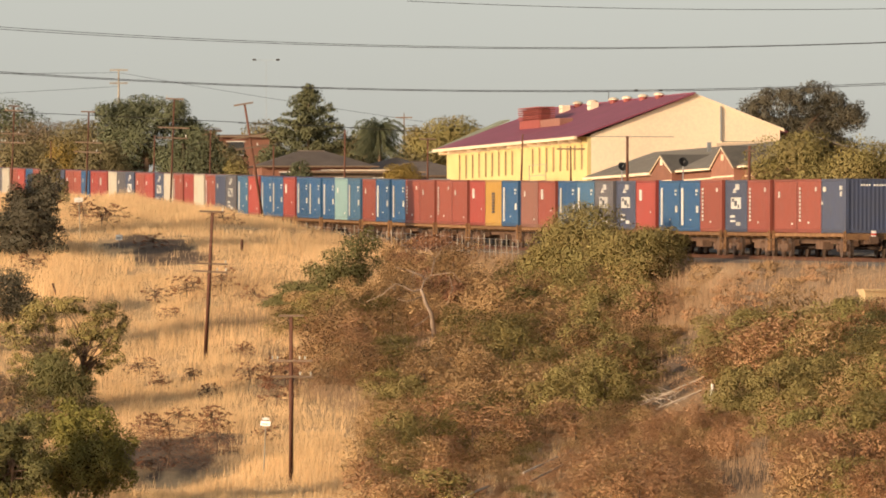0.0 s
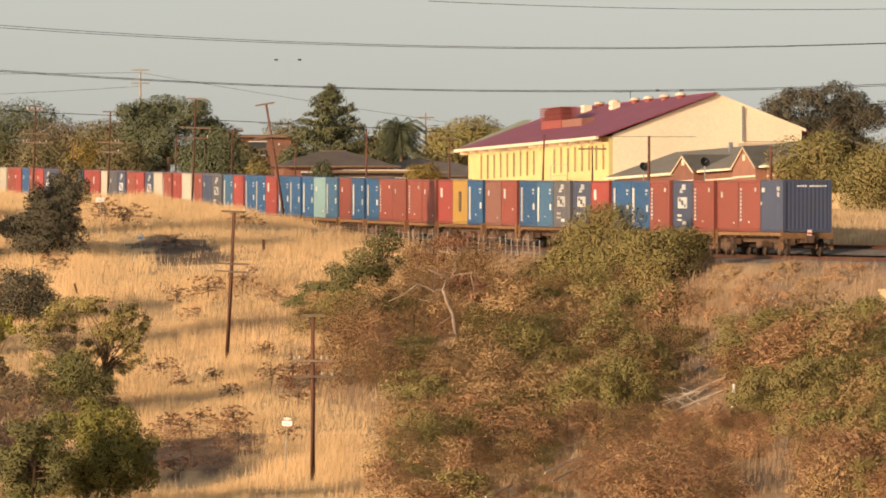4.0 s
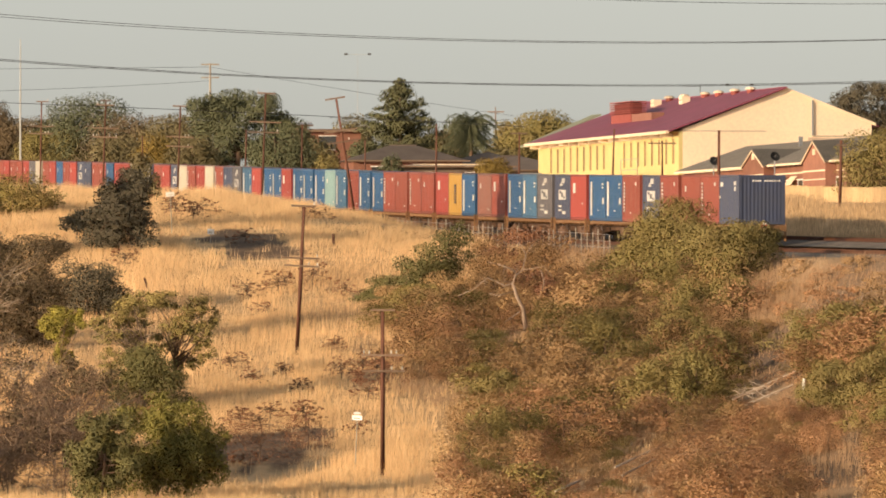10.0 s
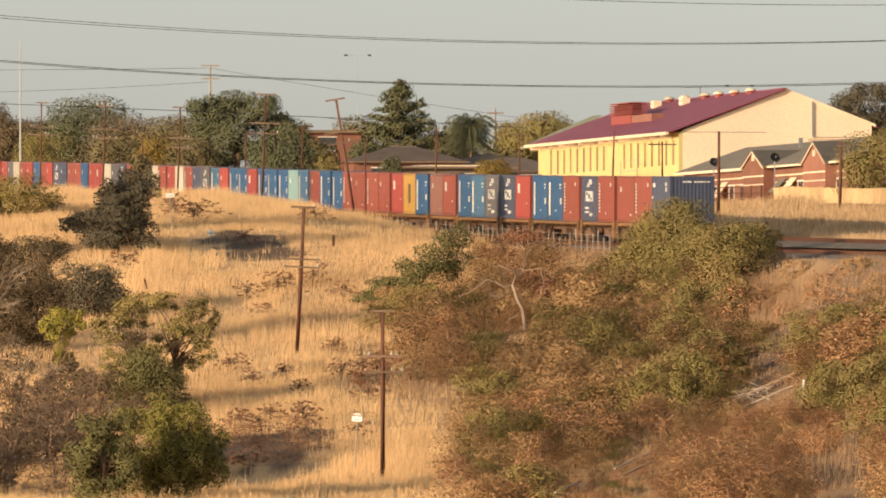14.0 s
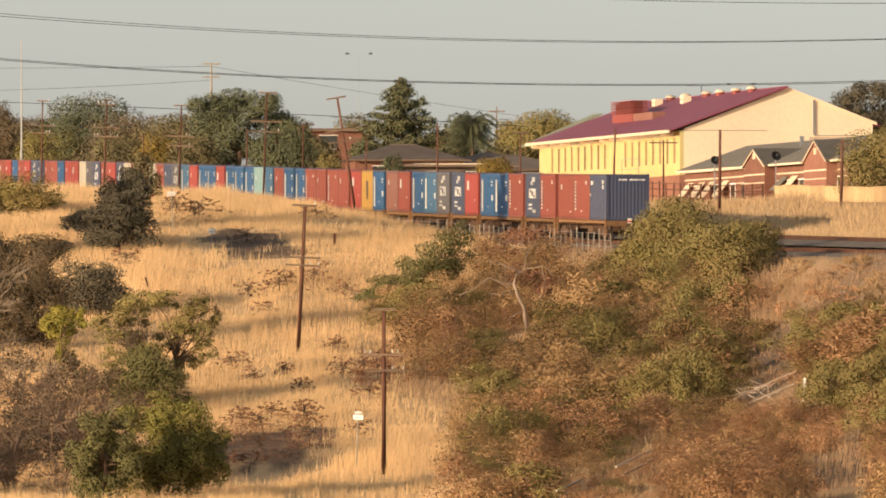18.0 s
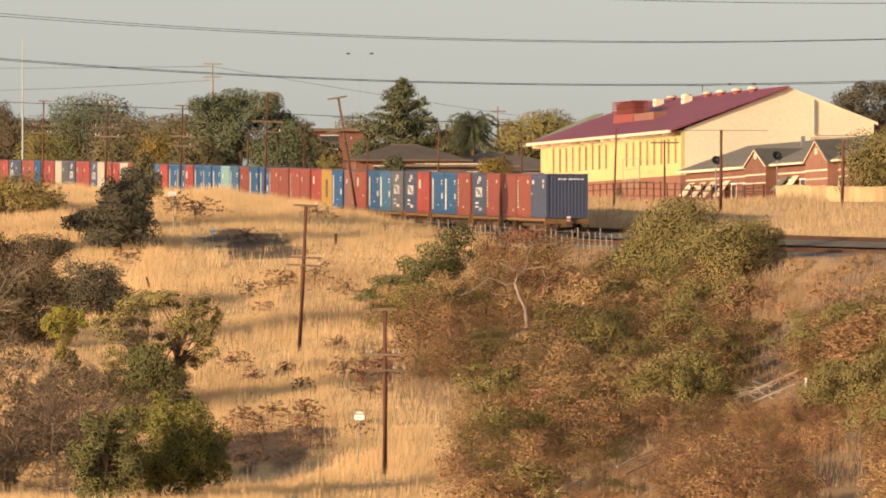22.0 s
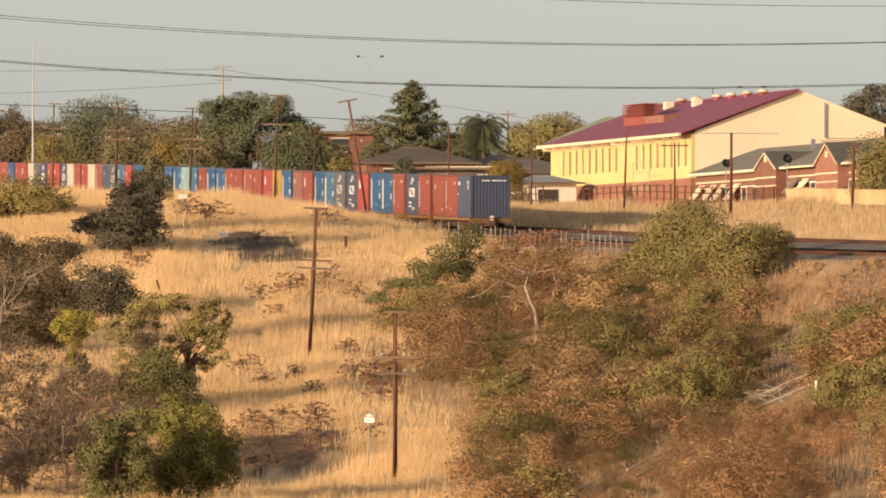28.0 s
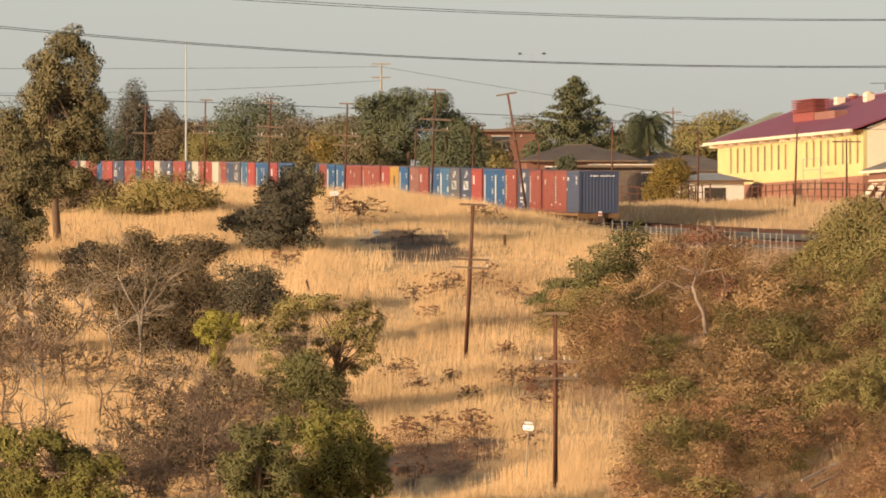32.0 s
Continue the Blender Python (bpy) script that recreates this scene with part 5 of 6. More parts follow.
# the bleached dead tree on the right slope
def dead_tree(a, b):
    d = foot(a, b)
    e = empty("dead_tree", Matrix.Translation(spot(a, d)), "bleached dead tree with crooked bare limbs", "tree")
    k = d / F
    bm = bmesh.new()
    tube(bm, [(10 * k, 0, -0.3), (5 * k, 0, 22 * k), (2 * k, 0, 45 * k), (-8 * k, 0, 64 * k), (-12 * k, 0, 78 * k), (-16 * k, 0, 88 * k)], [0.13, 0.115, 0.10, 0.095, 0.085, 0.075], 8)
    for pts, r in ((((-16, 88), (-30, 84), (-46, 92)), 0.07), (((-16, 88), (-10, 104), (-14, 112), (-30, 118), (-42, 122)), 0.06), (((-10, 104), (2, 112), (8, 140)), 0.05),
                   (((-46, 92), (-60, 98), (-85, 78), (-112, 66)), 0.045), (((-2, 40), (-14, 30), (-30, 20)), 0.045), (((-42, 122), (-60, 126)), 0.03),
                   (((8, 140), (-4, 160)), 0.03), (((8, 140), (20, 158)), 0.03), (((-12, 75), (-40, 66), (-58, 70)), 0.035), (((30, 60), (40, 90), (34, 112)), 0.04), (((2, 112), (40, 118), (55, 100)), 0.03)):
        tube(bm, [(x * k, 0.15 * math.sin(x), z * k) for x, z in pts], [r * 0.82 * (1 - 0.5 * i / len(pts)) for i in range(len(pts))], 6)
    part("trunk", bm, M_SNAG, e, flat=False)


dead_tree(141, 30)
bare_tree(165, 75, 105, 0.8, 62, M_GREYTWIG, "half-dead shrub with reddish dry leaves", 0.05, "dry_shrub", M_WEED, 1800, 0.055, 0.3, 0.3, 0.7)
bare_tree(205, 70, 95, 0.8, 64, M_GREYTWIG, "half-dead shrub with reddish dry leaves", 0.05, "dry_shrub", M_WEED, 1800, 0.055, 0.3, 0.3, 0.7)
bare_tree(128, 58, 120, 0.7, 61, M_SNAG, "bleached dead branches among brown scrub", 0.04)
bush_at(-325, -198, 250, 80, M_WEED, "tangle of dark dry weeds in a hollow", 97, n=1700, size=0.055, slim=0.35, twigs=30, r=0.03)
bush_at(-235, -170, 110, 60, M_WEED, "tangle of dark dry weeds in a hollow", 98, n=900, size=0.055, slim=0.35, twigs=20, r=0.03)
bush_at(-100, -70, 130, 75, M_WEED, "clump of dry reddish weeds by the pole", 99, n=1600, size=0.05, slim=0.35, twigs=30, r=0.03, csize=0.12)

# -- right slope: scrub
SCRUB = []
for i, (leaf, word) in enumerate(((M_OLIVE, "olive green"), (M_RUSSET, "russet brown"), (M_TAN, "tan brown"), (M_BUSH, "dark green"))):
    for j in range(2):
        s = plant("dry_bush" if i in (1, 2) else "shrub", 0, 300, 2.9, 2.7, 0.05, leaf, M_BARK, word + " twiggy shrub on the embankment slope", "shrub", n=1900, size=(0.076 if i in (1, 2) else 0.063), slim=(0.28 if i in (1, 2) else 0.4), r=0.03, seed=50 + i * 2 + j,
                  group="scrub on the embankment", clumps=34, csize=0.2, shell=0.45)
        SCRUB.append(s)
rng = np.random.default_rng(77)
ZONES = (  # bearing from, to, rise from, to, count, weights of olive, russet, tan, green
    (330, 530, 90, 205, 20, (8, 0.2, 3, 0.3)), (170, 540, -20, 110, 34, (6, 0.4, 6, 0)), (60, 540, -130, 0, 34, (4, 1.2, 6, 0)), (380, 520, -120, 30, 14, (9, 0.5, 2, 0.6)),
    (40, 330, -262, -110, 30, (4, 2.5, 5, 0)), (300, 700, -262, -125, 40, (0.3, 7, 3, 0)), (20, 720, -300, -255, 26, (0.5, 6, 4, 0)), (630, 760, -150, -40, 10, (4, 3, 3, 0)), (490, 700, -230, -122, 40, (0.5, 7, 3, 0)), (640, 980, -140, 5, 34, (6, 2, 3, 0.3)), (-130, 170, 20, 130, 20, (2, 1, 7, 0)),
    (880, 1100, -262, -20, 8, (5, 3, 3, 0.3)), (780, 980, -275, -120, 22, (4, 4, 3, 0.3)), (-60, 60, -60, 40, 6, (1, 3, 3, 0)), (-110, 60, 95, 150, 6, (4, 2, 3, 0.3)))
placed = []
used = set()
for a0, a1, b0, b1, count, wts in ZONES:
    made = 0
    for _ in range(count * 14):
        if made >= count * 1.25:
            break
        a, b = rng.uniform(a0, a1), rng.uniform(b0, b1)
        tight = 0.5 if 490 < a < 700 and -230 < b < -120 else 1.0
        if any(abs(a - p) < 27 * tight and abs(b - q) < 18 * tight for p, q in placed):
            continue
        lo = np.interp(b, (-120, -60, 60, 150), (520, 540, 575, 600))
        hi = np.interp(b, (-120, -40, 40, 70, 130), (640, 640, 645, 800, 900))
        if lo < a < hi and b > -128 or -130 < a < 75 and b > 45:
            continue
        if 610 < a < 780 and b < -185:
            continue
        dd = foot(a, b)
        xx = a / F * dd
        if dd > 740 or xx > track_x(dd) - 5.0:
            continue
        placed.append((a, b))
        kind = rng.choice(4, p=np.array(wts) / sum(wts)) * 2 + rng.integers(2)
        sc = rng.uniform(0.8, 1.3)
        if 95 < a < 185 and -40 < b < 45:
            sc *= 0.5
        if 490 < a < 700 and -230 < b < -70:
            sc *= 0.48
        elif b < -125:
            sc *= 0.85
        if 270 < a < 405 and b < -165 or 180 < a < 260 and b < -225:
            sc *= 0.45
        m = Matrix.Translation(spot(a, dd)) @ pose(0, 0, 0, 0, 0, rng.uniform(0, 360)) @ Matrix.Diagonal((sc * 1.12, sc * 1.12, sc * rng.uniform(0.72, 1.0), 1))
        if kind not in used:
            SCRUB[kind].matrix_basis = m
            used.add(kind)
        else:
            copy_thing(SCRUB[kind], m)
        made += 1
plant("shrub", 415, 576, 5.6, 4.6, 0.1, M_FULLBUSH, M_BARK, "big rounded olive-green bush beside the track", "shrub", n=11000, size=0.058, seed=91, clumps=50, csize=0.2)
plant("shrub", 530, 556, 4.6, 3.9, 0.1, M_FULLBUSH, M_BARK, "big rounded olive-green bush beside the track", "shrub", n=9000, size=0.058, seed=92, clumps=44, csize=0.2)
for i, (a, b, w, h) in enumerate(((350, 95, 150, 115), (440, 95, 170, 135), (520, 110, 150, 120), (560, 140, 110, 95), (390, 150, 130, 90), (300, 50, 120, 80), (450, 25, 150, 115), (515, 45, 100, 95), (410, -30, 150, 110), (475, -50, 120, 105), (400, -115, 150, 130), (455, -120, 120, 130), (85, -185, 120, 95), (100, -110, 100, 80), (715, -15, 140, 105), (790, -90, 140, 95), (850, -5, 160, 115), (780, -10, 150, 110), (665, -45, 110, 100), (905, 0, 160, 115), (685, -115, 120, 105), (760, -115, 140, 110), (840, -105, 150, 115), (930, -100, 150, 115), (810, -175, 130, 90), (900, -180, 150, 100), (650, -5, 80, 70))):
    bush_at(a, b, w, h, M_FULLBUSH, "full rounded olive-green bush on the embankment", 500 + i, n=5000, size=0.066, slim=0.38, clumps=44, csize=0.16)
lobed("shrub", -20, foot(-20, 88), ((55, 212, 18, 15), (40, 190, 32, 20), (10, 165, 36, 22), (-25, 140, 38, 22), (-62, 116, 42, 18), (-100, 106, 28, 12), (-5, 118, 46, 20), (22, 138, 36, 22), (48, 158, 28, 22), (35, 120, 36, 18), (-90, 82, 36, 18), (-60, 88, 40, 20), (-112, 80, 26, 14), (-25, 95, 42, 18)), M_BUSH, M_BARK, "ragged dark green shrub spreading down the slope", "shrub", n=22000, size=0.065, seed=93, sub=20, fine=0.34, swell=1.5)
for i, (a, b, w, h, leaf) in enumerate(((-80, 62, 120, 60, M_TAN), (-45, 55, 120, 70, M_OLIVE), (10, 70, 130, 75, M_TAN), (-110, 78, 70, 35, M_BUSH))):
    bush_at(a, b, w, h, leaf, "low twiggy shrub below the ragged dark one", 700 + i, n=4200, size=0.055, slim=0.45, clumps=40, csize=0.18)
bush_at(150, 150, 160, 75, M_WEED, "dry reddish-brown weeds by the fence", 95, n=3500, size=0.06)



def fallen_pole(a0, b0, a1, b1, lift, label):
    p, q = spot(a0, foot(a0, b0)), spot(a1, foot(a1, b1))
    bm = bmesh.new()
    tube(bm, [p + Vector((0, 0, lift)), q + Vector((0, 0, lift))], 0.05, 6)
    return tagged(part("fallen_pole", bm, M_DEADWOOD), label, "pole", "fallen poles")


fallen_pole(514, -102, 626, -53, 0.4, "pale bleached pole lying on the embankment")
fallen_pole(536, -113, 621, -76, 0.4, "pale bleached pole lying on the embankment")
fallen_pole(306, -226, 391, -186, 0.45, "pale bleached pole lying among brown scrub")
fallen_pole(319, -240, 376, -211, 0.45, "pale bleached pole lying among brown scrub")
fallen_pole(201, -275, 246, -255, 0.6, "pale bleached pole lying among brown scrub")
def stick_heap(a, b, n):
    """A heap of thrown-down pale sticks, each a part."""
    rng = np.random.default_rng(96)
    e = empty("stick_heap", Matrix.Translation(spot(a, foot(a, b))), "heap of pale dead sticks on the embankment", "sticks")
    for _ in range(n):
        c = Vector((rng.normal() * 0.6, rng.normal() * 0.6, 0.25 + abs(rng.normal()) * 0.3))
        w = Vector((rng.normal(), rng.normal() * 0.7, rng.normal() * 0.45)).normalized() * rng.uniform(0.25, 0.75)
        bm = bmesh.new()
        tube(bm, [c - w, c + w * 0.1 + Vector((0, 0, rng.normal() * 0.06)), c + w], [0.014, 0.012, 0.007], 5)
        part("stick", bm, M_DEADWOOD, e)


stick_heap(556, -92, 34)
bare_tree(386, 22, 34, 0.7, 63, M_DEADWOOD, "small bleached snag among olive scrub", 0.05)


def headwall(a, b):
    e = empty("headwall", Matrix.Translation(spot(a, foot(a, b))) @ pose(0, 0, 0, 0, 0, 14), "weathered concrete block beside the track", "concrete block")
    part("block", boxes((-0.9, 0.9, -0.5, 0.5, -0.5, 0.35)), M_SANDWALL, e)
    part("cap", boxes((-0.98, 0.98, -0.58, 0.58, 0.354, 0.46)), M_SANDWALL, e)


def guard_fence(a, b):
    e = empty("guard_fence", Matrix.Translation(spot(a, foot(a, b))), "pale two-rail pipe fence on the embankment", "fence")
    for k in range(4):
        bm = bmesh.new()
        tube(bm, [(k * 1.5, 0, -0.5), (k * 1.5, 0, 1.25)], 0.05, 6)
        part("post", bm, M_POLE, e)
    for z in (0.7, 1.15):
        bm = bmesh.new()
        tube(bm, [(-0.1, -0.06, z), (4.7, -0.06, z)], 0.035, 6)
        part("rail", bm, M_WHITE, e)


headwall(940, 100)
guard_fence(888, -42)

for i, (a, b, w, h) in enumerate(((625, 128, 90, 40), (690, 112, 110, 45), (740, 138, 90, 35), (665, 78, 80, 38), (780, 105, 110, 45), (610, 60, 60, 30), (600, 95, 60, 30), (845, 125, 120, 45), (575, 30, 50, 28), (720, 85, 80, 35))):
    bush_at(a, b, w, h, (M_TAN, M_RUSSET)[i % 2], "low dry brown weeds on the embankment shoulder", 400 + i, n=1300, size=0.05, name="weed_patch", slim=0.3, clumps=26, csize=0.15, twigs=14, r=0.02)

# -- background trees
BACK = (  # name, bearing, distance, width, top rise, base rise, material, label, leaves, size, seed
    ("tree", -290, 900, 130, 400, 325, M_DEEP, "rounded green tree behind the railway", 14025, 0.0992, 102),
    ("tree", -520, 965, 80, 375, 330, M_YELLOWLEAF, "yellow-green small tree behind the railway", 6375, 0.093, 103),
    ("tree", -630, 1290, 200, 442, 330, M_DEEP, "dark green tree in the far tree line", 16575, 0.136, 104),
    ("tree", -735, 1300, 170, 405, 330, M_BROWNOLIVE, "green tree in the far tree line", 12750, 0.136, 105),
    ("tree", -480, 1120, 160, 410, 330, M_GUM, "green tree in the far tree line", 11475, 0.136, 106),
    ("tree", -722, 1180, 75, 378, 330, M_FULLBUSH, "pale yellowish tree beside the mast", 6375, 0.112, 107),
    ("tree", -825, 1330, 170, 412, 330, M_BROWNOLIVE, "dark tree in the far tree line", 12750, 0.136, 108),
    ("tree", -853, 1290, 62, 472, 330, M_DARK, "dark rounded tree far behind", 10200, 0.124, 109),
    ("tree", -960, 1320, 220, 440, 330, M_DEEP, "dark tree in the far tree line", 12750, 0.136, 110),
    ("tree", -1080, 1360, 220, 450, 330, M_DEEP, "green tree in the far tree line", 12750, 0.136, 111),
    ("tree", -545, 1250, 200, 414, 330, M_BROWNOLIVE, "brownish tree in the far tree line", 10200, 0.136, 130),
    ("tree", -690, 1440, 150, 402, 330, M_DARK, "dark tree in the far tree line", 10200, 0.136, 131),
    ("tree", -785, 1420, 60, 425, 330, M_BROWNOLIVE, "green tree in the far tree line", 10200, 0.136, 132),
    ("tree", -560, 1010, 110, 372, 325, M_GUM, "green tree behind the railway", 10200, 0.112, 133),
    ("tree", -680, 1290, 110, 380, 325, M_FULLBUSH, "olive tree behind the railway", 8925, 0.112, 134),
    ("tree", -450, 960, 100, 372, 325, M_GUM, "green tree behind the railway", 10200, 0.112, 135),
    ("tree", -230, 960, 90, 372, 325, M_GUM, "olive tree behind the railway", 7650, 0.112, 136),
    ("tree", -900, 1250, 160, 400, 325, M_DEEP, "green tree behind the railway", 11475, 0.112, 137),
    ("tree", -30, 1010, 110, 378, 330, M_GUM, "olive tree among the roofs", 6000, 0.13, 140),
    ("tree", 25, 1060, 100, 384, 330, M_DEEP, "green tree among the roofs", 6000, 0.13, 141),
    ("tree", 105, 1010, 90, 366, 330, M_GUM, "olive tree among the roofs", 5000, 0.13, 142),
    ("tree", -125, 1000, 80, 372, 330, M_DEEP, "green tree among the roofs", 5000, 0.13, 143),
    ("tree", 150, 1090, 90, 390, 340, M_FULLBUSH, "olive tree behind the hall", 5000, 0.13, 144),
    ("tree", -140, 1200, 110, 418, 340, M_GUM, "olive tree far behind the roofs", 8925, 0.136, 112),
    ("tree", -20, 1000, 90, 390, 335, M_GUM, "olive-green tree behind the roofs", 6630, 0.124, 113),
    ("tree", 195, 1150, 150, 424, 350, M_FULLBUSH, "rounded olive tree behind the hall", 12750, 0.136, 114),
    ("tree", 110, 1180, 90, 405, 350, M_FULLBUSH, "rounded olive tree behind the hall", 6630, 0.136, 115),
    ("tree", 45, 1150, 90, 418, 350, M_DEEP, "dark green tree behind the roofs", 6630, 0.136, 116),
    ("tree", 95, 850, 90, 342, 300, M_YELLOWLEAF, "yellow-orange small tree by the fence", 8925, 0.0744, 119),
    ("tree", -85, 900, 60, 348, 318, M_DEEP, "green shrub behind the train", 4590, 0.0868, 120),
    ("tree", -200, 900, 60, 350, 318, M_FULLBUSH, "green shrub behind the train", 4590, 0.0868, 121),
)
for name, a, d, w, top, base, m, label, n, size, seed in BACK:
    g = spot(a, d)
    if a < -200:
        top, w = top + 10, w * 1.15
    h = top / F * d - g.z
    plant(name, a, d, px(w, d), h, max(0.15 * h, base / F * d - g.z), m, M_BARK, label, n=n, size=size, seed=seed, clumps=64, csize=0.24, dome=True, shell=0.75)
lobed("tree", -365, 980, ((-52, 425, 40, 34), (0, 442, 45, 24), (45, 432, 45, 28), (-55, 380, 35, 40), (0, 390, 55, 50), (55, 390, 45, 45), (82, 402, 24, 24), (-20, 350, 50, 30), (40, 350, 55, 30), (-55, 340, 40, 25)),
      M_DEEP, M_BARK, "broad dark green two-lobed tree behind the railway", n=32000, size=0.12, seed=101, sub=14, shell=0.4, fine=0.38, swell=1.1, r=0.3)
lobed("tree", 770, 1050, ((-62, 430, 34, 28), (-22, 450, 38, 28), (28, 458, 44, 28), (75, 450, 40, 32), (-45, 400, 50, 35), (20, 410, 60, 40), (85, 400, 50, 40), (115, 425, 36, 34), (40, 370, 90, 30)),
      M_DARK, M_BARK, "dark spreading tree behind the hall", n=42000, size=0.12, seed=117, sub=16, shell=0.35, fine=0.38, swell=1.1, r=0.3)
d = 716
g = spot(800, d)
plant("tree", 800, d, px(165, d), 398 / F * d - g.z, 0.4, M_FULLBUSH, M_BARK, "broad olive-green tree by the garden wall", n=16000, size=0.08, seed=123, clumps=60, csize=0.27, dome=True, shell=0.7)
plant("tree", 925, d - 46, px(175, d), 385 / F * d - g.z, 0.4, M_FULLBUSH, M_BARK, "broad olive-green tree by the garden wall", n=14000, size=0.08, seed=124, clumps=60, csize=0.27, dome=True, shell=0.7)


def conifer(a, d, top, wpx):
    rng = np.random.default_rng(5)
    g = spot(a, d)
    h = top / F * d - g.z
    w = px(wpx, d)
    e = empty("conifer", Matrix.Translation(g), "dark pointed conifer with layered branches", "tree")
    bm = bmesh.new()
    tube(bm, [(0, 0, -0.3), (0, 0, h * 0.5), (0, 0, h)], [0.2, 0.13, 0.03], 7)
    part("trunk", bm, M_BARK, e)
    cl = []
    for i in range(170):
        k = rng.uniform(0, 1) ** 0.85
        z = h * (0.12 + 0.86 * k)
        reach = w / 2 * (1 - k) ** 0.72 * rng.uniform(0.65, 1.12)
        t = rng.uniform(0, 2 * math.pi)
        for q in (0.3, 0.65, 1.0):
            cl.append((math.cos(t) * reach * q, math.sin(t) * reach * q, z + 0.3 * q * reach, 0.25 + reach * 0.16, 0.25 + reach * 0.16, 0.26))
    me = leaf_mesh("crown", cl, 20000, 0.13, rng, 0.2)
    me.materials.append(M_PINE)
    o = new("crown", me)
    o.parent = e


conifer(-74, 960, 482, 190)


def palm(a, d, top, wpx):
    rng = np.random.default_rng(6)
    g = spot(a, d)
    h = top / F * d - g.z
    e = empty("palm_tree", Matrix.Translation(g), "grey-green palm with drooping fronds", "tree")
    bm = bmesh.new()
    tube(bm, [(0, 0, -0.3), (0.1, 0, h * 0.5), (0, 0, h * 0.82)], [0.2, 0.15, 0.14], 7)
    part("trunk", bm, M_BARK, e)
    w = px(wpx, d) / 2
    fb = bmesh.new()
    for i in range(150):
        t, up = rng.uniform(0, 2 * math.pi), rng.uniform(-0.9, 0.55)
        reach = w * rng.uniform(0.6, 1.0)
        pts = [Vector((math.cos(t) * reach * q, math.sin(t) * reach * q, h * 0.86 + reach * up * math.sin(q * 2.0) - q * q * 0.9)) for q in np.linspace(0, 1, 6)]
        for p, q in zip(pts, pts[1:]):
            for k in np.linspace(0, 1, 5):
                c = p.lerp(q, k)
                side = Vector((-math.sin(t), math.cos(t), 0)) * rng.uniform(0.12, 0.3)
                for s in (-1, 1):
                    fb.faces.new([fb.verts.new(x) for x in (c, c + side * s + Vector((0, 0, -rng.uniform(0.1, 0.5))), c + (q - p) * 0.15)])
    part("crown", fb, M_DEEP, e)


palm(50, 980, 425, 105)


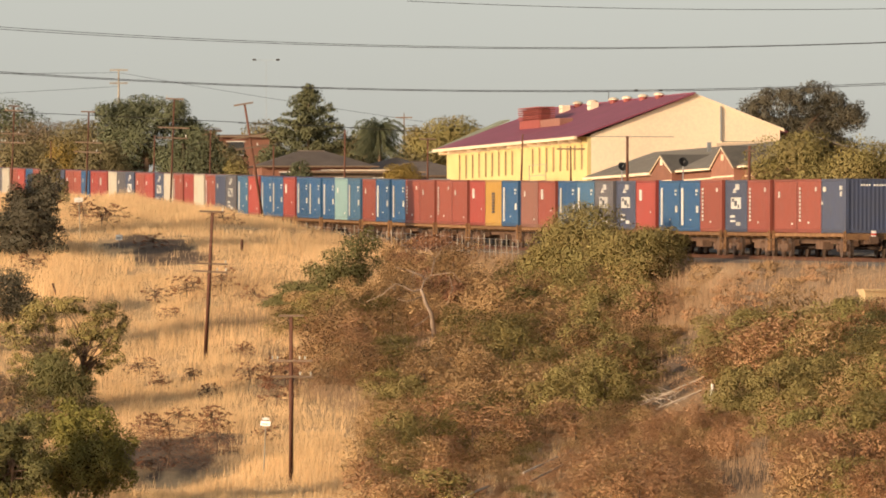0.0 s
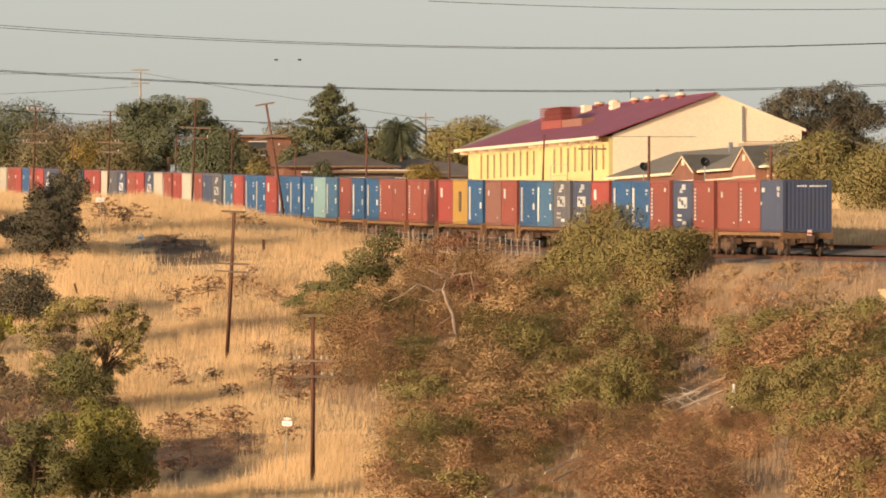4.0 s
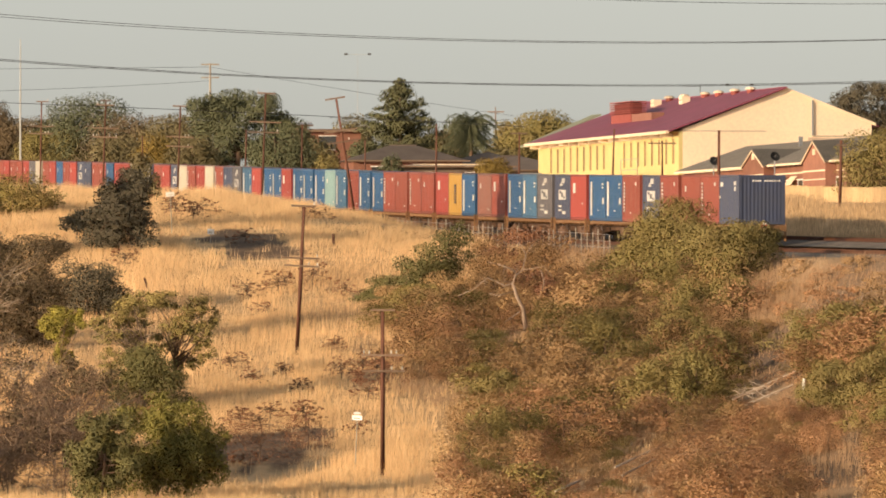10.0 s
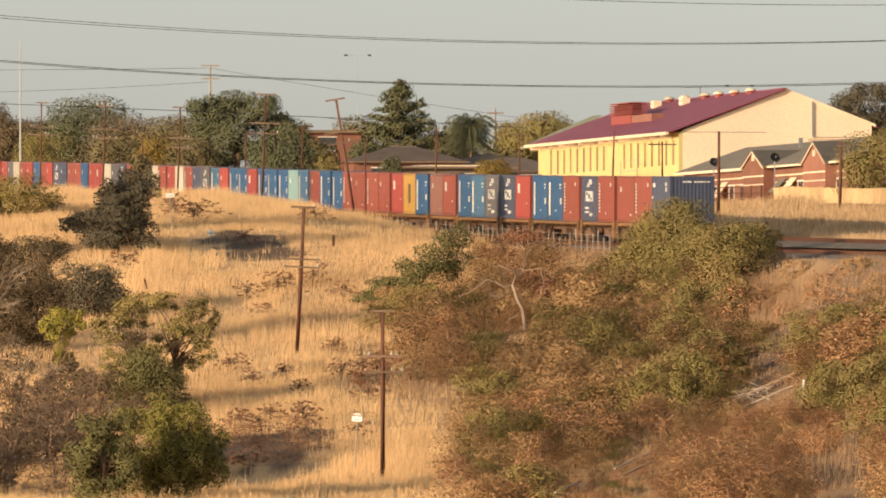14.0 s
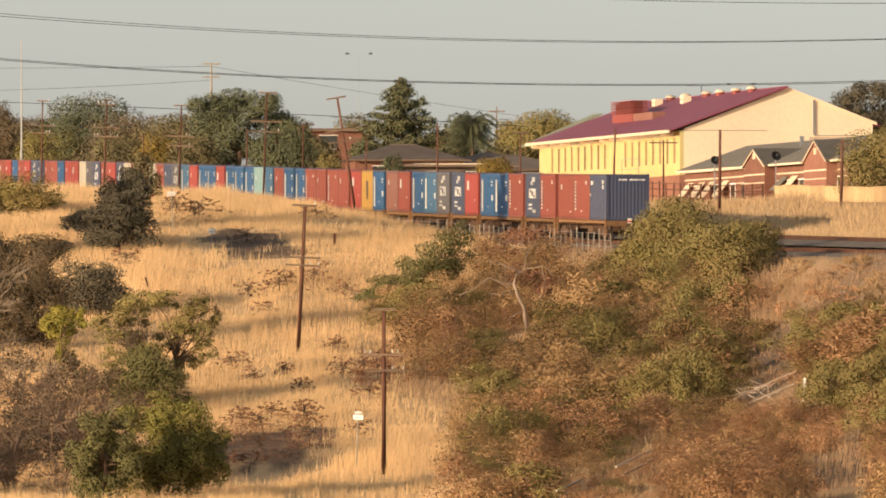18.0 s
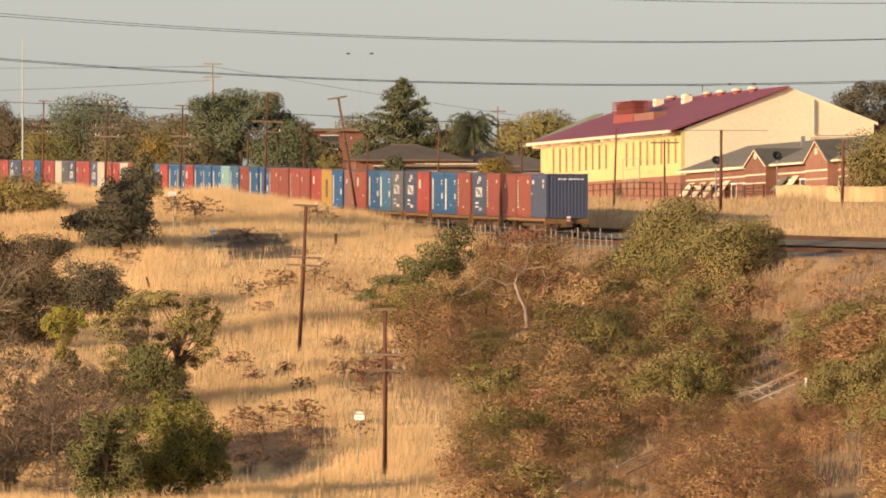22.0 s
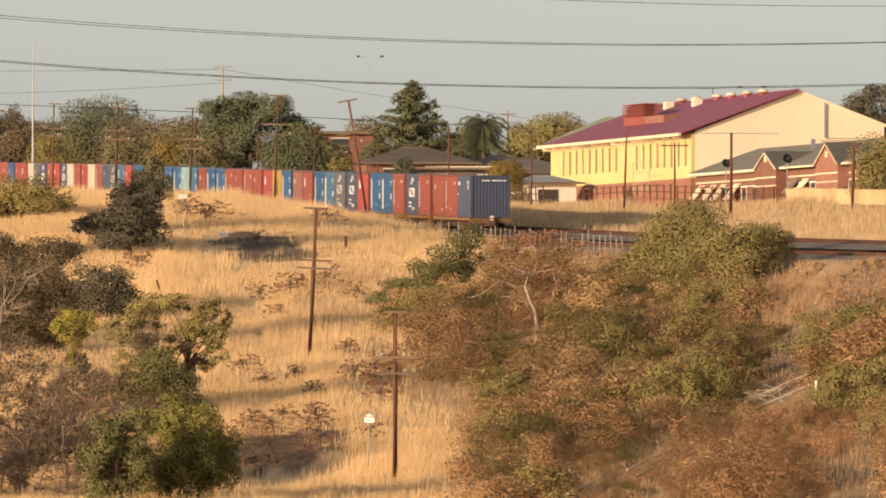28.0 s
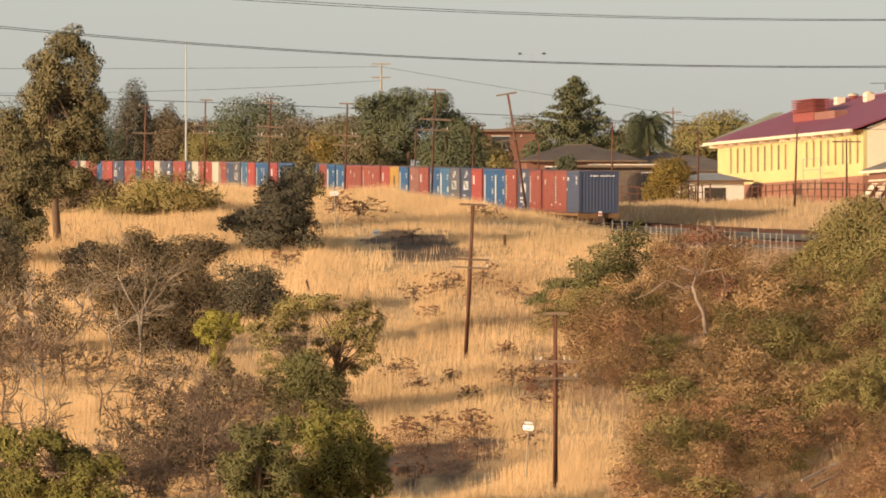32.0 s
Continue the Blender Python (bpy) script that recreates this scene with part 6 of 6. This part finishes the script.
# -- grass
def grass(name, n, region, height, material, label, seed, blades=13, width=0.018, spread=0.5):
    """Tufts of thin bent blades over a region that accepts (x, y, u)."""
    rng = np.random.default_rng(seed)
    x0, x1, y0, y1, keep = region
    roots, hs = [], []
    for _ in range(n):
        y = rng.uniform(y0, y1)
        x = rng.uniform(x0, x1)
        u = x - track_x(y)
        k = keep(x, y, u)
        if k <= 0 or rng.uniform() > k:
            continue
        roots.append((x, y, ground(x, y) - 0.03))
        hs.append(height * (0.8 + 0.7 * noise.noise((x * 0.4, y * 0.05, 2.0))) * rng.uniform(0.7, 1.25))
    roots, hs = np.repeat(np.array(roots), blades, axis=0), np.repeat(np.array(hs), blades)
    m = len(roots)
    roots[:, :2] += rng.normal(size=(m, 2)) * spread
    ang = rng.normal(size=m) * 0.8
    lean = rng.normal(size=(m, 2)) * 0.13
    lean[:, 0] += 0.06
    hh = hs * rng.uniform(0.5, 1.15, m)
    wide = width * rng.uniform(0.6, 1.3, m)
    off = np.stack([np.cos(ang) * wide, np.sin(ang) * wide, np.zeros(m)], axis=1)
    tip = roots + np.stack([lean[:, 0] * hh, lean[:, 1] * hh, hh], axis=1)
    v = np.stack([roots - off, roots + off, tip], axis=1).reshape(-1, 3)
    me = bpy.data.meshes.new(name)
    me.from_pydata(v.tolist(), [], np.arange(3 * m).reshape(m, 3).tolist())
    soft_normals(me, np.stack([rng.normal(size=m) * 0.3 - 0.1, np.full(m, -1.0), rng.normal(size=m) * 0.15 + 0.25], axis=1))
    me.materials.append(material)
    ob = new(name, me)
    return tagged(ob, label, "grass", kind="stuff")


def on_hill(x, y, u):
    if u > -5.0:
        return 0
    a = x / y * F
    right = smooth(-20, 120, a - 0.5 * (y - 560))
    bare = smooth(0.15, 0.4, noise.noise((x * 0.09, y * 0.03, 11.0)))
    right = max(right, 1.3 * smooth(-10, 90, a) * smooth(520, 470, y))
    right = max(right, 1.34 * smooth(420, 560, a) * smooth(600, 570, y))
    return max(0.0, 1 - 0.75 * right) * (1 - 0.45 * bare) * (1 - 1.06 * bare_or_shaded(x, y)) * (1 - 0.9 * max(bare_or_shaded(x, y + 3), bare_or_shaded(x, y + 7), 0.6 * bare_or_shaded(x, y + 12)))


def on_bank(x, y, u):
    return 1.0 if 7.0 < u < 20 else 0.3 if 5.8 < u <= 7.0 else 0


grass("dry_grass", 46000, (-36, 24, 440, 770, on_hill), 0.72, M_GRASS, "tall golden dry grass covering the hillside", 201, 17, 0.014, 0.38)
def on_embankment(x, y, u):
    return 0.9 * (0.55 + 0.8 * noise.noise((x * 0.25, y * 0.07, 5.0))) if -24 < u < -3.6 and y < 640 else 0


grass("embankment_grass", 17000, (-8, 34, 440, 640, on_embankment), 0.62, M_GRASS_TAN, "dull tan dry grass on the embankment", 203, 15, 0.016, 0.4)
def on_bench(x, y, u):
    return 0.65 + 0.7 * noise.noise((x * 0.3, y * 0.09, 8.0)) if -17 < u < -4.6 else 0


grass("bench_grass", 12000, (8, 34, 538, 625, on_bench), 0.75, M_GRASS_TAN, "rank tan dry grass on the embankment shoulder", 204, 15, 0.016, 0.4)
grass("bank_grass", 22000, (-18, 38, 560, 840, on_bank), 0.6, M_GRASS_GREY, "dull brown dry grass on the bank behind the railway", 202, 10, 0.022)


# ---- movement ----
def motions():
    for thing, back, lift in ROLLING:
        walk(thing, [(t, on_track(s + back) @ Matrix.Translation((0, 0, lift))) for t, s in REAR])


motions()
